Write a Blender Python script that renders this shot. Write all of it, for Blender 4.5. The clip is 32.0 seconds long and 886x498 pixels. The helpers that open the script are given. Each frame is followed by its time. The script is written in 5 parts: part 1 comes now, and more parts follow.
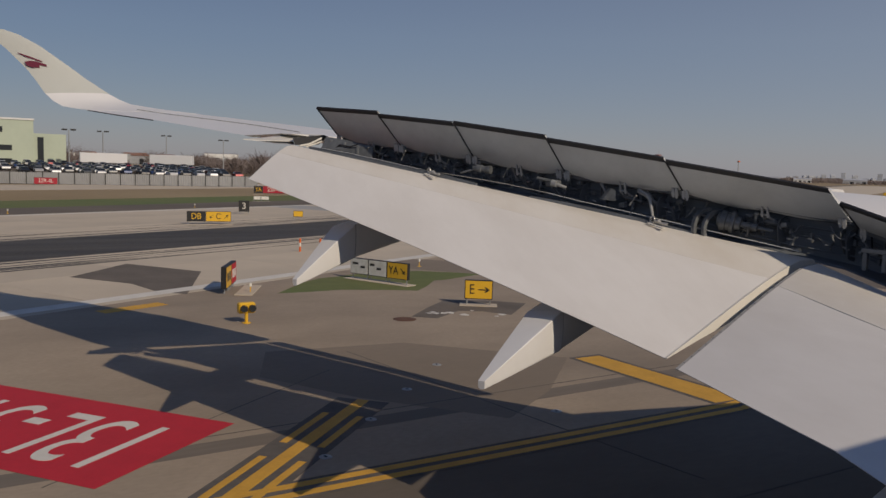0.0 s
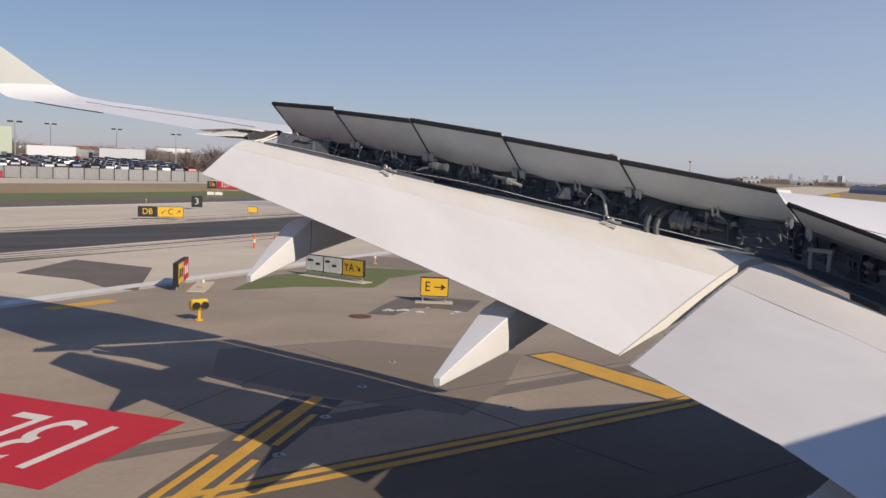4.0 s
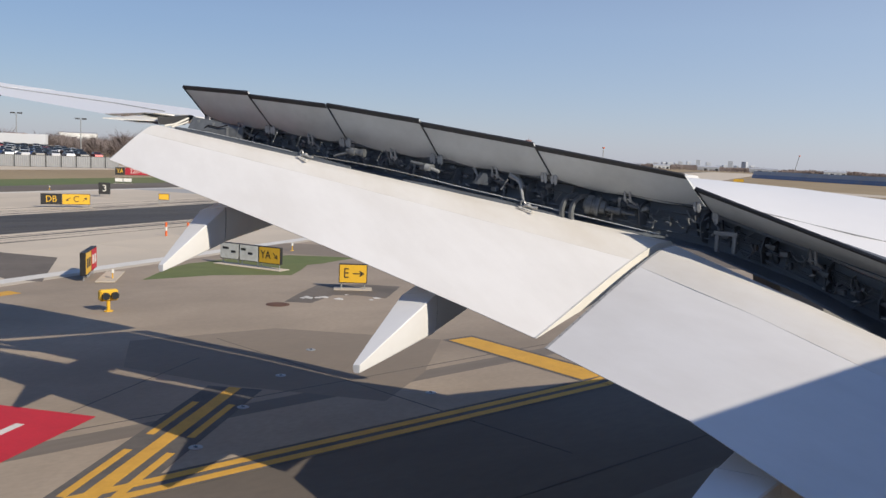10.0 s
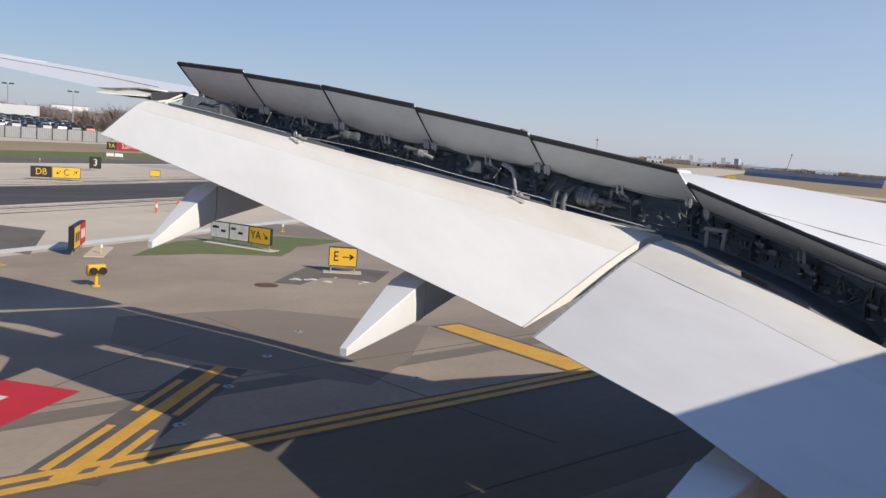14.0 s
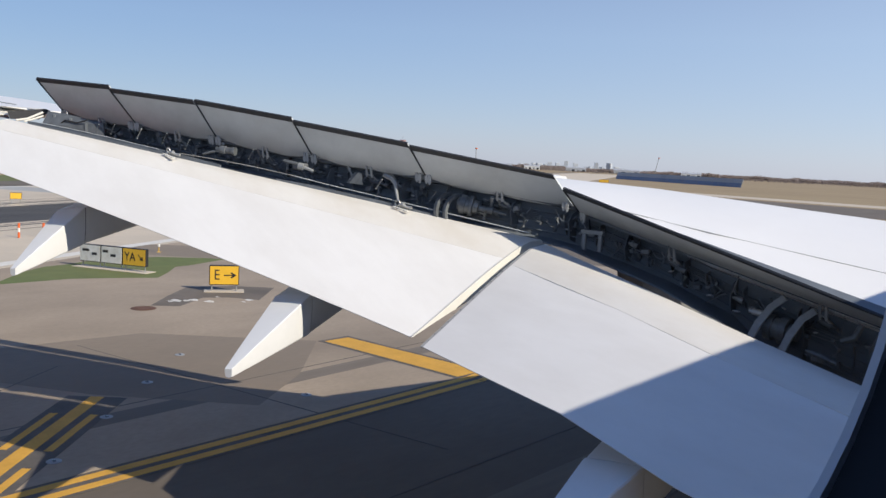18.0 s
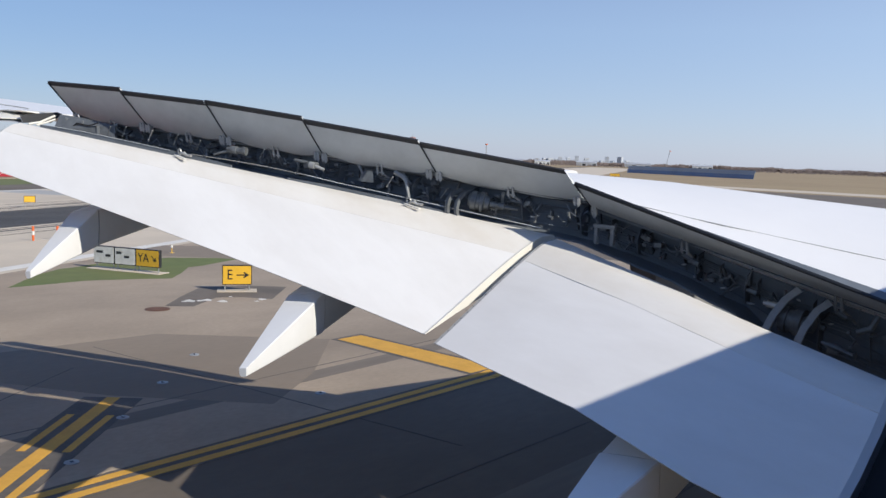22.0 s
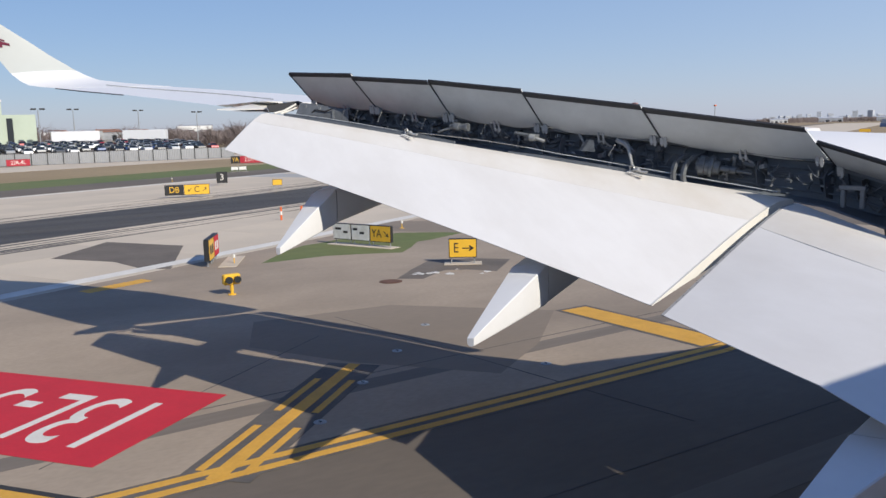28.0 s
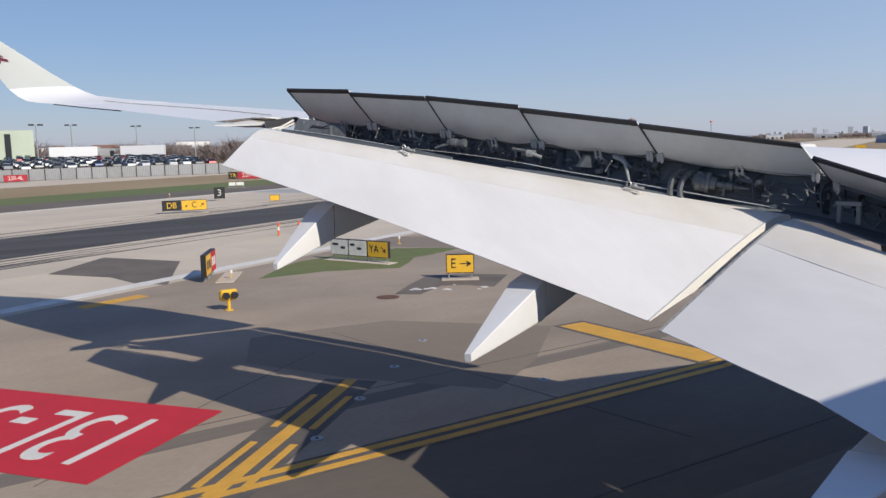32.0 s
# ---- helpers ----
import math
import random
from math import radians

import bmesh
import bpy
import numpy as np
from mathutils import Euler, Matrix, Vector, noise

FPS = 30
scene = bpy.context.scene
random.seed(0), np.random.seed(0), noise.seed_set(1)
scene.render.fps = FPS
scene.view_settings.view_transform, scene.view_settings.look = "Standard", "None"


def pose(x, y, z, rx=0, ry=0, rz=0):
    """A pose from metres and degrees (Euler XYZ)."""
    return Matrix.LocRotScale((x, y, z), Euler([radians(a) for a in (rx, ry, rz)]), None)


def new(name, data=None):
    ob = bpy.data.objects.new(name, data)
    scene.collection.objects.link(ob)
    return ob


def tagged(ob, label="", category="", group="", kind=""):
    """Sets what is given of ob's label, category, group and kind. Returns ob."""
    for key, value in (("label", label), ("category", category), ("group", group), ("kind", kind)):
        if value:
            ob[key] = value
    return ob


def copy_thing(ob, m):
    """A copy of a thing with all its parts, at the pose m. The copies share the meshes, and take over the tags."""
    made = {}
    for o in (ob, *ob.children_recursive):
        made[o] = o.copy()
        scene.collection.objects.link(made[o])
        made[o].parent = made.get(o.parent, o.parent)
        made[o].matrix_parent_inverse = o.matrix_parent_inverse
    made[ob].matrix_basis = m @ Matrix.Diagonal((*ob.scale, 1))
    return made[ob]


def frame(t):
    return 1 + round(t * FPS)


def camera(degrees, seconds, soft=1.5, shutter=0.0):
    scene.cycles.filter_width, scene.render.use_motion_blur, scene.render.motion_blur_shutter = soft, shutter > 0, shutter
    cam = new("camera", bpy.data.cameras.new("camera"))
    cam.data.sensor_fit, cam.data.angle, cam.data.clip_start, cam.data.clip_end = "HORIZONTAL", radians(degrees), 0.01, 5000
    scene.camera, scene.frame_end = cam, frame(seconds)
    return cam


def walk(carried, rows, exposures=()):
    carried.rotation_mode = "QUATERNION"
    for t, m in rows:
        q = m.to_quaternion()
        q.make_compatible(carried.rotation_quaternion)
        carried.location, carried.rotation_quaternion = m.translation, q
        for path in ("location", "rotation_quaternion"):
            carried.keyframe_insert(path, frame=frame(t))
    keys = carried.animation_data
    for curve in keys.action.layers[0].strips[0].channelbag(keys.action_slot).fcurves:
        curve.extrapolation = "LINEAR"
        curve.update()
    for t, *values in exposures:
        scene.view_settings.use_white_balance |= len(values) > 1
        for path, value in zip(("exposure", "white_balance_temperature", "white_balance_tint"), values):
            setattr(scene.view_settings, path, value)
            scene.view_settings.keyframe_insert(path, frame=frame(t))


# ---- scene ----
cam = camera(56.67, 32.0)
EYE = (0.0, 0.0, 6.0)
# seconds, yaw left of the aircraft's nose, pitch, roll
TURNS = [
    (0, 60.00, -5.70, -1.75), (0.5, 62.70, -6.00, -2.49), (1, 63.96, -6.23, -2.91), (1.5, 65.38, -6.13, -2.84), (2, 65.42, -6.62, -2.37),
    (2.5, 64.58, -6.83, -2.78), (3, 63.13, -5.77, -3.16), (3.5, 60.47, -5.16, -2.82), (4, 56.91, -5.78, -2.37), (4.5, 54.84, -6.86, -2.42),
    (6.5, 53.73, -7.28, -3.32), (7, 53.90, -6.93, -3.33), (7.5, 52.66, -6.43, -2.51), (8, 50.66, -6.18, -1.80), (8.5, 50.09, -6.40, -1.55),
    (9, 50.34, -6.33, -1.94), (9.5, 50.68, -6.23, -2.26), (10, 51.17, -6.52, -2.42), (10.5, 51.38, -6.66, -2.47), (11, 51.44, -6.93, -2.60),
    (11.5, 51.39, -7.34, -2.71), (12, 51.19, -7.82, -2.91), (12.5, 50.76, -7.97, -2.82), (13, 50.48, -8.11, -3.51), (13.5, 50.46, -7.86, -4.06),
    (14, 50.45, -7.42, -4.46), (14.5, 49.74, -6.85, -4.63), (16.5, 44.08, -6.74, -3.35), (17, 42.71, -6.56, -2.15), (17.5, 42.24, -6.27, -2.29),
    (18, 42.45, -6.14, -2.92), (18.5, 42.62, -6.26, -2.87), (19, 42.97, -6.21, -2.54), (19.5, 43.06, -5.93, -2.03), (20, 43.12, -5.83, -1.96),
    (20.5, 43.43, -6.09, -2.01), (21, 43.60, -6.26, -1.89), (21.5, 43.50, -6.32, -1.83), (22, 43.25, -6.41, -1.97), (22.5, 43.25, -6.59, -2.14),
    (23, 43.23, -6.50, -1.88), (23.5, 43.19, -6.33, -1.89), (24, 43.26, -6.35, -1.80), (24.5, 43.34, -6.64, -1.83), (25, 43.98, -6.77, -1.95),
    (25.5, 47.26, -7.01, -0.86), (26, 51.30, -7.42, 0.25), (26.5, 54.42, -7.90, 0.48), (28.5, 59.02, -8.50, 1.46), (29, 58.86, -8.49, 1.47),
    (29.5, 58.37, -8.45, 1.20), (30, 57.47, -8.25, 0.52), (30.5, 57.17, -7.68, 0.10), (31, 57.60, -7.37, 0.28), (31.5, 58.24, -7.45, 1.08),
    (32, 58.58, -7.41, 1.30),
]


LEAN = {17: 0.016, 17.5: 0.012, 18: 0.006}        # the viewer leans back from the window here


def turned(t, yaw, pitch, roll):
    return pose(EYE[0] + LEAN.get(t, 0.0), EYE[1], EYE[2], 0, 0, yaw) @ pose(0, 0, 0, pitch) @ pose(0, 0, 0, 0, roll) @ pose(0, 0, 0, 90)


walk(cam, [(t, turned(t, a, b, c)) for t, a, b, c in TURNS],
     exposures=[(0.0, -0.82, 7100, 15), (1.0, -0.4, 7000, 15), (2.0, -0.14, 6950, 15), (4.0, -0.04, 6800, 15), (8.0, 0.03, 6580, 12), (14.0, 0.14, 6420, 11), (20.0, 0.2, 6200, 10), (26.0, 0.2, 5950, 10), (29.0, 0.1, 6230, 12), (32.0, 0.05, 6200, 12)])

# ---- daylight ----
SUN_EL, SUN_AZ = 33.1, 78.5          # the sun stands over the starboard side
world = bpy.data.worlds.new("sky")
scene.world = world
world.use_nodes = True
wn = world.node_tree
sky = wn.nodes.new("ShaderNodeTexSky")
sky.sky_type, sky.sun_disc = "NISHITA", False
sky.sun_elevation, sky.sun_rotation = radians(SUN_EL), radians(SUN_AZ)
sky.air_density, sky.dust_density, sky.ozone_density = 1.0, 0.35, 4.0
bg = wn.nodes["Background"]
haze = wn.nodes.new("ShaderNodeMix")              # thin even haze over the clear sky
haze.data_type = "RGBA"
haze.inputs[0].default_value = 0.64
coord, turn, ease, veil = (wn.nodes.new(k) for k in ("ShaderNodeTexCoord", "ShaderNodeVectorMath", "ShaderNodeMapRange", "ShaderNodeMix"))
turn.operation, veil.data_type = "DOT_PRODUCT", "RGBA"          # the haze is brighter towards the sun
turn.inputs[1].default_value = (math.sin(radians(SUN_AZ)), math.cos(radians(SUN_AZ)), 0)
ease.inputs["From Min"].default_value, ease.inputs["From Max"].default_value = -1.0, 0.3
veil.inputs[6].default_value, veil.inputs[7].default_value = (1.7, 2.5, 4.2, 1), (5.1, 6.05, 7.6, 1)
wn.links.new(coord.outputs["Generated"], turn.inputs[0])
wn.links.new(turn.outputs["Value"], ease.inputs["Value"])
wn.links.new(ease.outputs[0], veil.inputs[0])
wn.links.new(veil.outputs[2], haze.inputs[7])
axes, deep, blue = (wn.nodes.new(k) for k in ("ShaderNodeSeparateXYZ", "ShaderNodeMapRange", "ShaderNodeMix"))
deep.inputs["From Min"].default_value, deep.inputs["From Max"].default_value = 0.15, 0.6
blue.data_type, blue.blend_type = "RGBA", "MULTIPLY"            # a clear sky is deeper and bluer overhead
blue.inputs[7].default_value = (0.30, 0.42, 0.66, 1)
wn.links.new(coord.outputs["Generated"], axes.inputs[0])
wn.links.new(axes.outputs["Z"], deep.inputs["Value"])
wn.links.new(deep.outputs[0], blue.inputs[0])
wn.links.new(haze.outputs[2], blue.inputs[6])
bg.inputs["Strength"].default_value = 0.108
wn.links.new(sky.outputs[0], haze.inputs[6])
low, dusty = wn.nodes.new("ShaderNodeMapRange"), wn.nodes.new("ShaderNodeMix")
low.inputs["From Min"].default_value, low.inputs["From Max"].default_value = 0.14, 0.0
dusty.data_type, dusty.blend_type = "RGBA", "MULTIPLY"          # dusty warm air along the horizon
dusty.inputs[7].default_value = (1.13, 1.04, 1.0, 1)
wn.links.new(axes.outputs["Z"], low.inputs["Value"])
wn.links.new(low.outputs[0], dusty.inputs[0])
wn.links.new(blue.outputs[2], dusty.inputs[6])
wn.links.new(dusty.outputs[2], bg.inputs["Color"])
lamp = bpy.data.lights.new("sun", "SUN")
lamp.energy, lamp.angle, lamp.color = 4.6, radians(0.55), (1.0, 0.915, 0.765)
sun = new("sun", lamp)
ca, sa = math.cos(radians(SUN_EL)), math.sin(radians(SUN_EL))
toward = Vector((-ca * math.sin(radians(SUN_AZ)), -ca * math.cos(radians(SUN_AZ)), -sa))
sun.matrix_world = Matrix.Translation((60, 0, 60)) @ toward.to_track_quat("-Z", "Y").to_matrix().to_4x4()


# ---- materials ----
def material(name, colour, rough=0.5, metal=0.0, grain=0.0, size=1.0, stain=0.0, stain_size=0.2, bump=0.0, vary=0.0, stretch=None, second=None):
    """A surface with fine grain, broad stains and slight relief, in metres of the object's own space."""
    m = bpy.data.materials.new(name)
    m.use_nodes = True
    nt = m.node_tree
    n, l = nt.nodes, nt.links
    b = n["Principled BSDF"]
    b.inputs["Roughness"].default_value, b.inputs["Metallic"].default_value = rough, metal
    tc = n.new("ShaderNodeTexCoord")
    mp = n.new("ShaderNodeMapping")
    l.new(tc.outputs["Object"], mp.inputs["Vector"])
    if stretch:
        mp.inputs["Rotation"].default_value = (0, 0, radians(stretch[1]))
        mp.inputs["Scale"].default_value = (1, stretch[0], 1)
    fine, broad = n.new("ShaderNodeTexNoise"), n.new("ShaderNodeTexNoise")
    fine.inputs["Scale"].default_value, fine.inputs["Detail"].default_value = size, 5
    broad.inputs["Scale"].default_value, broad.inputs["Detail"].default_value = stain_size, 6
    broad.inputs["Roughness"].default_value = 0.62
    for k in (fine, broad):
        l.new(mp.outputs[0], k.inputs["Vector"])
    dark = [c * (1 - grain) for c in colour]
    lite = [min(1, c * (1 + grain)) for c in colour]
    r1 = n.new("ShaderNodeMix")
    r1.data_type = "RGBA"
    r1.inputs[6].default_value, r1.inputs[7].default_value = (*dark, 1), (*lite, 1)
    l.new(fine.outputs["Fac"], r1.inputs[0])
    out = r1.outputs[2]
    if stain:
        ramp = n.new("ShaderNodeMapRange")
        ramp.inputs["From Min"].default_value, ramp.inputs["From Max"].default_value = 0.38, 0.68
        ramp.inputs["To Max"].default_value = stain
        l.new(broad.outputs["Fac"], ramp.inputs["Value"])
        r2 = n.new("ShaderNodeMix")
        r2.data_type = "RGBA"
        r2.inputs[7].default_value = (*(second or [c * 0.45 for c in colour]), 1)
        l.new(ramp.outputs[0], r2.inputs[0])
        l.new(out, r2.inputs[6])
        out = r2.outputs[2]
    if vary:
        info, hsv = n.new("ShaderNodeObjectInfo"), n.new("ShaderNodeHueSaturation")
        rng = n.new("ShaderNodeMapRange")
        rng.inputs["To Min"].default_value, rng.inputs["To Max"].default_value = 1 - vary, 1 + vary
        l.new(info.outputs["Random"], rng.inputs["Value"])
        l.new(rng.outputs[0], hsv.inputs["Value"])
        l.new(out, hsv.inputs["Color"])
        out = hsv.outputs[0]
    l.new(out, b.inputs["Base Color"])
    if bump:
        bp = n.new("ShaderNodeBump")
        bp.inputs["Strength"].default_value, bp.inputs["Distance"].default_value = bump, 0.01
        l.new(fine.outputs["Fac"], bp.inputs["Height"])
        l.new(bp.outputs[0], b.inputs["Normal"])
    return m


WHITE = material("white_paint", (0.755, 0.742, 0.722), 0.38, 0, 0.015, 3, 0.16, 0.45, 0.02, second=(0.60, 0.59, 0.57))
FLAPW = material("flap_paint", (0.715, 0.695, 0.665), 0.42, 0, 0.02, 4, 0.34, 0.55, 0.03, stretch=(2.6, 20), second=(0.56, 0.53, 0.49))
NOSEP = material("worn_nose_paint", (0.69, 0.662, 0.615), 0.45, 0, 0.03, 5, 0.55, 0.6, 0.04, stretch=(2.0, 20), second=(0.57, 0.515, 0.435))
CREAM = material("aged_sealant", (0.72, 0.69, 0.62), 0.55, 0, 0.04, 8, 0.2, 1.0, 0.05)
FAIRW = material("fairing_paint", (0.72, 0.71, 0.69), 0.42, 0, 0.02, 5, 0.12, 0.9, 0.03)
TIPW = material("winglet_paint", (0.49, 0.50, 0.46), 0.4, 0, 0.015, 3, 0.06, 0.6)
MAROON = material("maroon_paint", (0.13, 0.012, 0.03), 0.45, 0, 0.05, 5)
PANELG = material("primer_grey", (0.55, 0.57, 0.565), 0.5, 0, 0.05, 6, 0.3, 1.2, 0.04)
SEAL = material("dark_seal", (0.02, 0.021, 0.025), 0.6, 0, 0.2, 10, 0.2, 2, 0.05)
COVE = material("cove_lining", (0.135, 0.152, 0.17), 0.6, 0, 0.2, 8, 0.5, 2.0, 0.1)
STEEL = material("bracket_metal", (0.20, 0.21, 0.215), 0.5, 0.3, 0.15, 12, 0.35, 5.0, 0.06)
BRIGHT = material("bright_steel", (0.52, 0.51, 0.48), 0.45, 0.6, 0.08, 20)
HYDRA = material("hydraulic_unit", (0.13, 0.14, 0.15), 0.5, 0.2, 0.2, 14, 0.4, 6.0, 0.05)
LINKM = material("link_metal", (0.31, 0.315, 0.31), 0.5, 0.2, 0.15, 14, 0.35, 6.0, 0.05)
FORK = material("fork_metal", (0.41, 0.405, 0.385), 0.5, 0.1, 0.15, 14, 0.35, 6.0, 0.05)
UNIT = material("drive_metal", (0.165, 0.175, 0.18), 0.5, 0.25, 0.35, 14, 0.75, 6.0, 0.05)
# brown-black that paints the shade inside open slots
SLOTDARK = material("slot_dark", (0.11, 0.105, 0.10), 0.6, 0, 0.2, 8, 0.5, 2.0, 0.05, second=(0.05, 0.05, 0.05))
# primer grey darkened: shade under the inboard spoilers put into the colour
PANEL_SHADE = material("shaded_primer", (0.46, 0.48, 0.485), 0.5, 0, 0.06, 6, 0.35, 1.2, 0.04)
SHROUD = material("pale_shroud", (0.40, 0.38, 0.34), 0.5, 0, 0.04, 8, 0.3, 1.0, 0.05)
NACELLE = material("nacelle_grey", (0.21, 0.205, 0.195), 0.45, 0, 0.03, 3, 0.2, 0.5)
LINE = material("panel_gap", (0.36, 0.35, 0.33), 0.7, 0, 0.2, 6)
RUBBER = material("window_gasket", (0.012, 0.013, 0.016), 0.5, 0, 0.1, 30)
REVEAL = material("window_reveal", (0.30, 0.32, 0.36), 0.6, 0, 0.05, 40)

GRASS = material("dry_grass", (0.30, 0.225, 0.125), 0.95, 0, 0.25, 0.9, 0.55, 0.02, 0.3, second=(0.20, 0.135, 0.07))
GREEN = material("green_grass", (0.10, 0.135, 0.038), 0.95, 0, 0.3, 1.2, 0.5, 0.08, 0.3, second=(0.17, 0.15, 0.06))
ASPHALT = material("taxiway_asphalt", (0.142, 0.115, 0.088), 0.85, 0, 0.2, 6, 0.7, 0.16, 0.3, stretch=(0.35, 5), second=(0.09, 0.074, 0.058))
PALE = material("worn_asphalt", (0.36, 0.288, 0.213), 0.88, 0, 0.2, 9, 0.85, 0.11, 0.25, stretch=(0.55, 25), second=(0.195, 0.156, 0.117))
LANE = material("older_asphalt_lane", (0.235, 0.189, 0.142), 0.88, 0, 0.18, 8, 0.7, 0.12, 0.25, stretch=(0.3, 5), second=(0.175, 0.141, 0.107))
PATCH = material("new_asphalt_patch", (0.15, 0.125, 0.1), 0.85, 0, 0.2, 9, 0.5, 0.5, 0.25)
CONCRETE = material("runway_concrete", (0.54, 0.458, 0.352), 0.85, 0, 0.07, 7, 0.45, 0.10, 0.2, vary=0.05, second=(0.36, 0.31, 0.25))
TYRE = material("tyre_rubber_film", (0.045, 0.043, 0.042), 0.8, 0, 0.3, 1.5, 0.4, 0.5, 0.1, stretch=(0.03, 28), second=(0.12, 0.108, 0.095))
YELLOW = material("yellow_marking", (0.62, 0.335, 0.045), 0.7, 0, 0.12, 12, 0.28, 1.4, 0.15)
WORN = material("worn_wheel_path", (0.165, 0.137, 0.108), 0.8, 0, 0.22, 6, 0.6, 0.3, 0.3, stretch=(0.1, 5), second=(0.125, 0.104, 0.083))
SEAM = material("old_seam", (0.09, 0.08, 0.07), 0.85, 0, 0.3, 8, 0.5, 1.0)
CREAMY = material("white_marking", (0.66, 0.63, 0.57), 0.7, 0, 0.1, 12, 0.25, 1.2, 0.15)
BLACK = material("black_marking", (0.028, 0.027, 0.027), 0.8, 0, 0.2, 9, 0.3, 0.8, 0.15)
BORDER = material("worn_black_border", (0.085, 0.076, 0.068), 0.8, 0, 0.3, 7, 0.6, 0.9, 0.15, second=(0.16, 0.138, 0.115))
REDP = material("red_marking", (0.50, 0.018, 0.03), 0.7, 0, 0.1, 10, 0.2, 1.0, 0.15)


# ---- mesh helpers ----
def finish(bm, smooth=0.0):
    bmesh.ops.recalc_face_normals(bm, faces=bm.faces)
    if smooth:
        for f in bm.faces:
            f.smooth = True
        for e in bm.edges:
            if len(e.link_faces) == 2 and e.calc_face_angle(0) > radians(smooth):
                e.smooth = False
    return bm


def mesh_of(name, bm, mat):
    me = bpy.data.meshes.new(name)
    bm.to_mesh(me)
    bm.free()
    for m in (mat if isinstance(mat, (list, tuple)) else [mat]):
        me.materials.append(m)
    return me


def part(name, bm, mat, parent=None, label="", smooth=35):
    ob = new(name, mesh_of(name, finish(bm, smooth), mat))
    if parent:
        ob.parent = parent
        ob.matrix_parent_inverse = parent.matrix_world.inverted()
    if label:
        ob["label"] = label
    return ob


def thing(name, at, label, category, group="", kind=""):
    ob = new(name)
    ob.matrix_world = at if isinstance(at, Matrix) else Matrix.Translation(at)
    ob.empty_display_size = 0.3
    bpy.context.view_layer.update()
    return tagged(ob, label, category, group, kind)


def loft(rings, bm=None, close=True, caps=True):
    bm = bm or bmesh.new()
    vs = [[bm.verts.new(p) for p in r] for r in rings]
    n = len(rings[0])
    for a, b in zip(vs, vs[1:]):
        for i in range(n if close else n - 1):
            j = (i + 1) % n
            bm.faces.new((a[i], a[j], b[j], b[i]))
    if caps and close:
        bm.faces.new(vs[0])
        bm.faces.new(list(reversed(vs[-1])))
    return bm


def box(bm, lo, hi, m=None, chamfer=0.0):
    r = bmesh.ops.create_cube(bm, size=1)
    c = [(a + b) / 2 for a, b in zip(lo, hi)]
    s = [b - a for a, b in zip(lo, hi)]
    for v in r["verts"]:
        v.co = Vector([c[k] + v.co[k] * s[k] for k in range(3)])
    if chamfer:
        es = list({e for v in r["verts"] for e in v.link_edges})
        rr = bmesh.ops.bevel(bm, geom=es, offset=chamfer, segments=1, affect="EDGES")
        vs = list({v for f in rr["faces"] for v in f.verts} | {v for v in r["verts"] if v.is_valid})
    else:
        vs = r["verts"]
    if m is not None:
        for v in vs:
            v.co = m @ v.co
    return bm


def frame_of(d):
    d = Vector(d).normalized()
    u = d.cross((0, 0, 1)) if abs(d.z) < 0.95 else d.cross((0, 1, 0))
    u.normalize()
    return d, u, u.cross(d)


def tube(bm, pts, r, n=8, radii=None):
    pts = [Vector(p) for p in pts]
    rings = []
    for i, p in enumerate(pts):
        d = pts[min(i + 1, len(pts) - 1)] - pts[max(i - 1, 0)]
        _, u, w = frame_of(d)
        q = radii[i] if radii else r
        rings.append([p + (u * math.cos(k * math.tau / n) + w * math.sin(k * math.tau / n)) * q for k in range(n)])
    return loft(rings, bm)


def slab(bm, pts, z0, z1):
    """An upright prism over the outline pts."""
    lo = [bm.verts.new((p[0], p[1], z0)) for p in pts]
    hi = [bm.verts.new((p[0], p[1], z1)) for p in pts]
    n = len(pts)
    for i in range(n):
        bm.faces.new((lo[i], lo[(i + 1) % n], hi[(i + 1) % n], hi[i]))
    bm.faces.new(hi)
    bm.faces.new(list(reversed(lo)))
    return bm


def lerp(a, b, s):
    return Vector(a).lerp(Vector(b), s)


def along(table, x):
    """Linear interpolation in rows of (x, values...)."""
    for a, b in zip(table, table[1:]):
        if x <= b[0] or b is table[-1]:
            s = (x - a[0]) / (b[0] - a[0])
            return [p + (q - p) * s for p, q in zip(a[1:], b[1:])]


# ==== the aircraft: x to starboard, y to the nose, z up; the span runs to -x ====
plane = thing("airliner", (2.8, 0, 0), "white wide-body airliner with raised spoilers and lowered flaps", "airplane")

# span, leading edge y z, hinge line y z, thickness
WING = [(-0.6, 18.4, 5.05, 12.6, 3.55, 1.7), (2.8, 16.7, 5.25, 12.15, 3.98, 1.4), (5.3, 15.2, 5.485, 11.8, 4.63, 1.1), (7.6, 14.35, 5.69, 11.68, 5.34, 0.9),
        (12.0, 12.8, 6.055, 9.25, 5.97, 0.68), (16.6, 10.85, 6.367, 6.95, 6.58, 0.48)]
SLAT_IN, SLAT_CUT = 9.3, 0.59                             # the slats begin outboard of here; the fixed nose stands back behind them
OUTER = [(17.05, 10.65, 6.455, 5.98, 6.61, 0.36), (18.3, 10.1, 6.60, 5.34, 6.57, 0.34), (21.6, 8.5, 6.965, 4.05, 6.945, 0.28), (25.3, 6.09, 7.356, 2.9, 7.29, 0.2)]


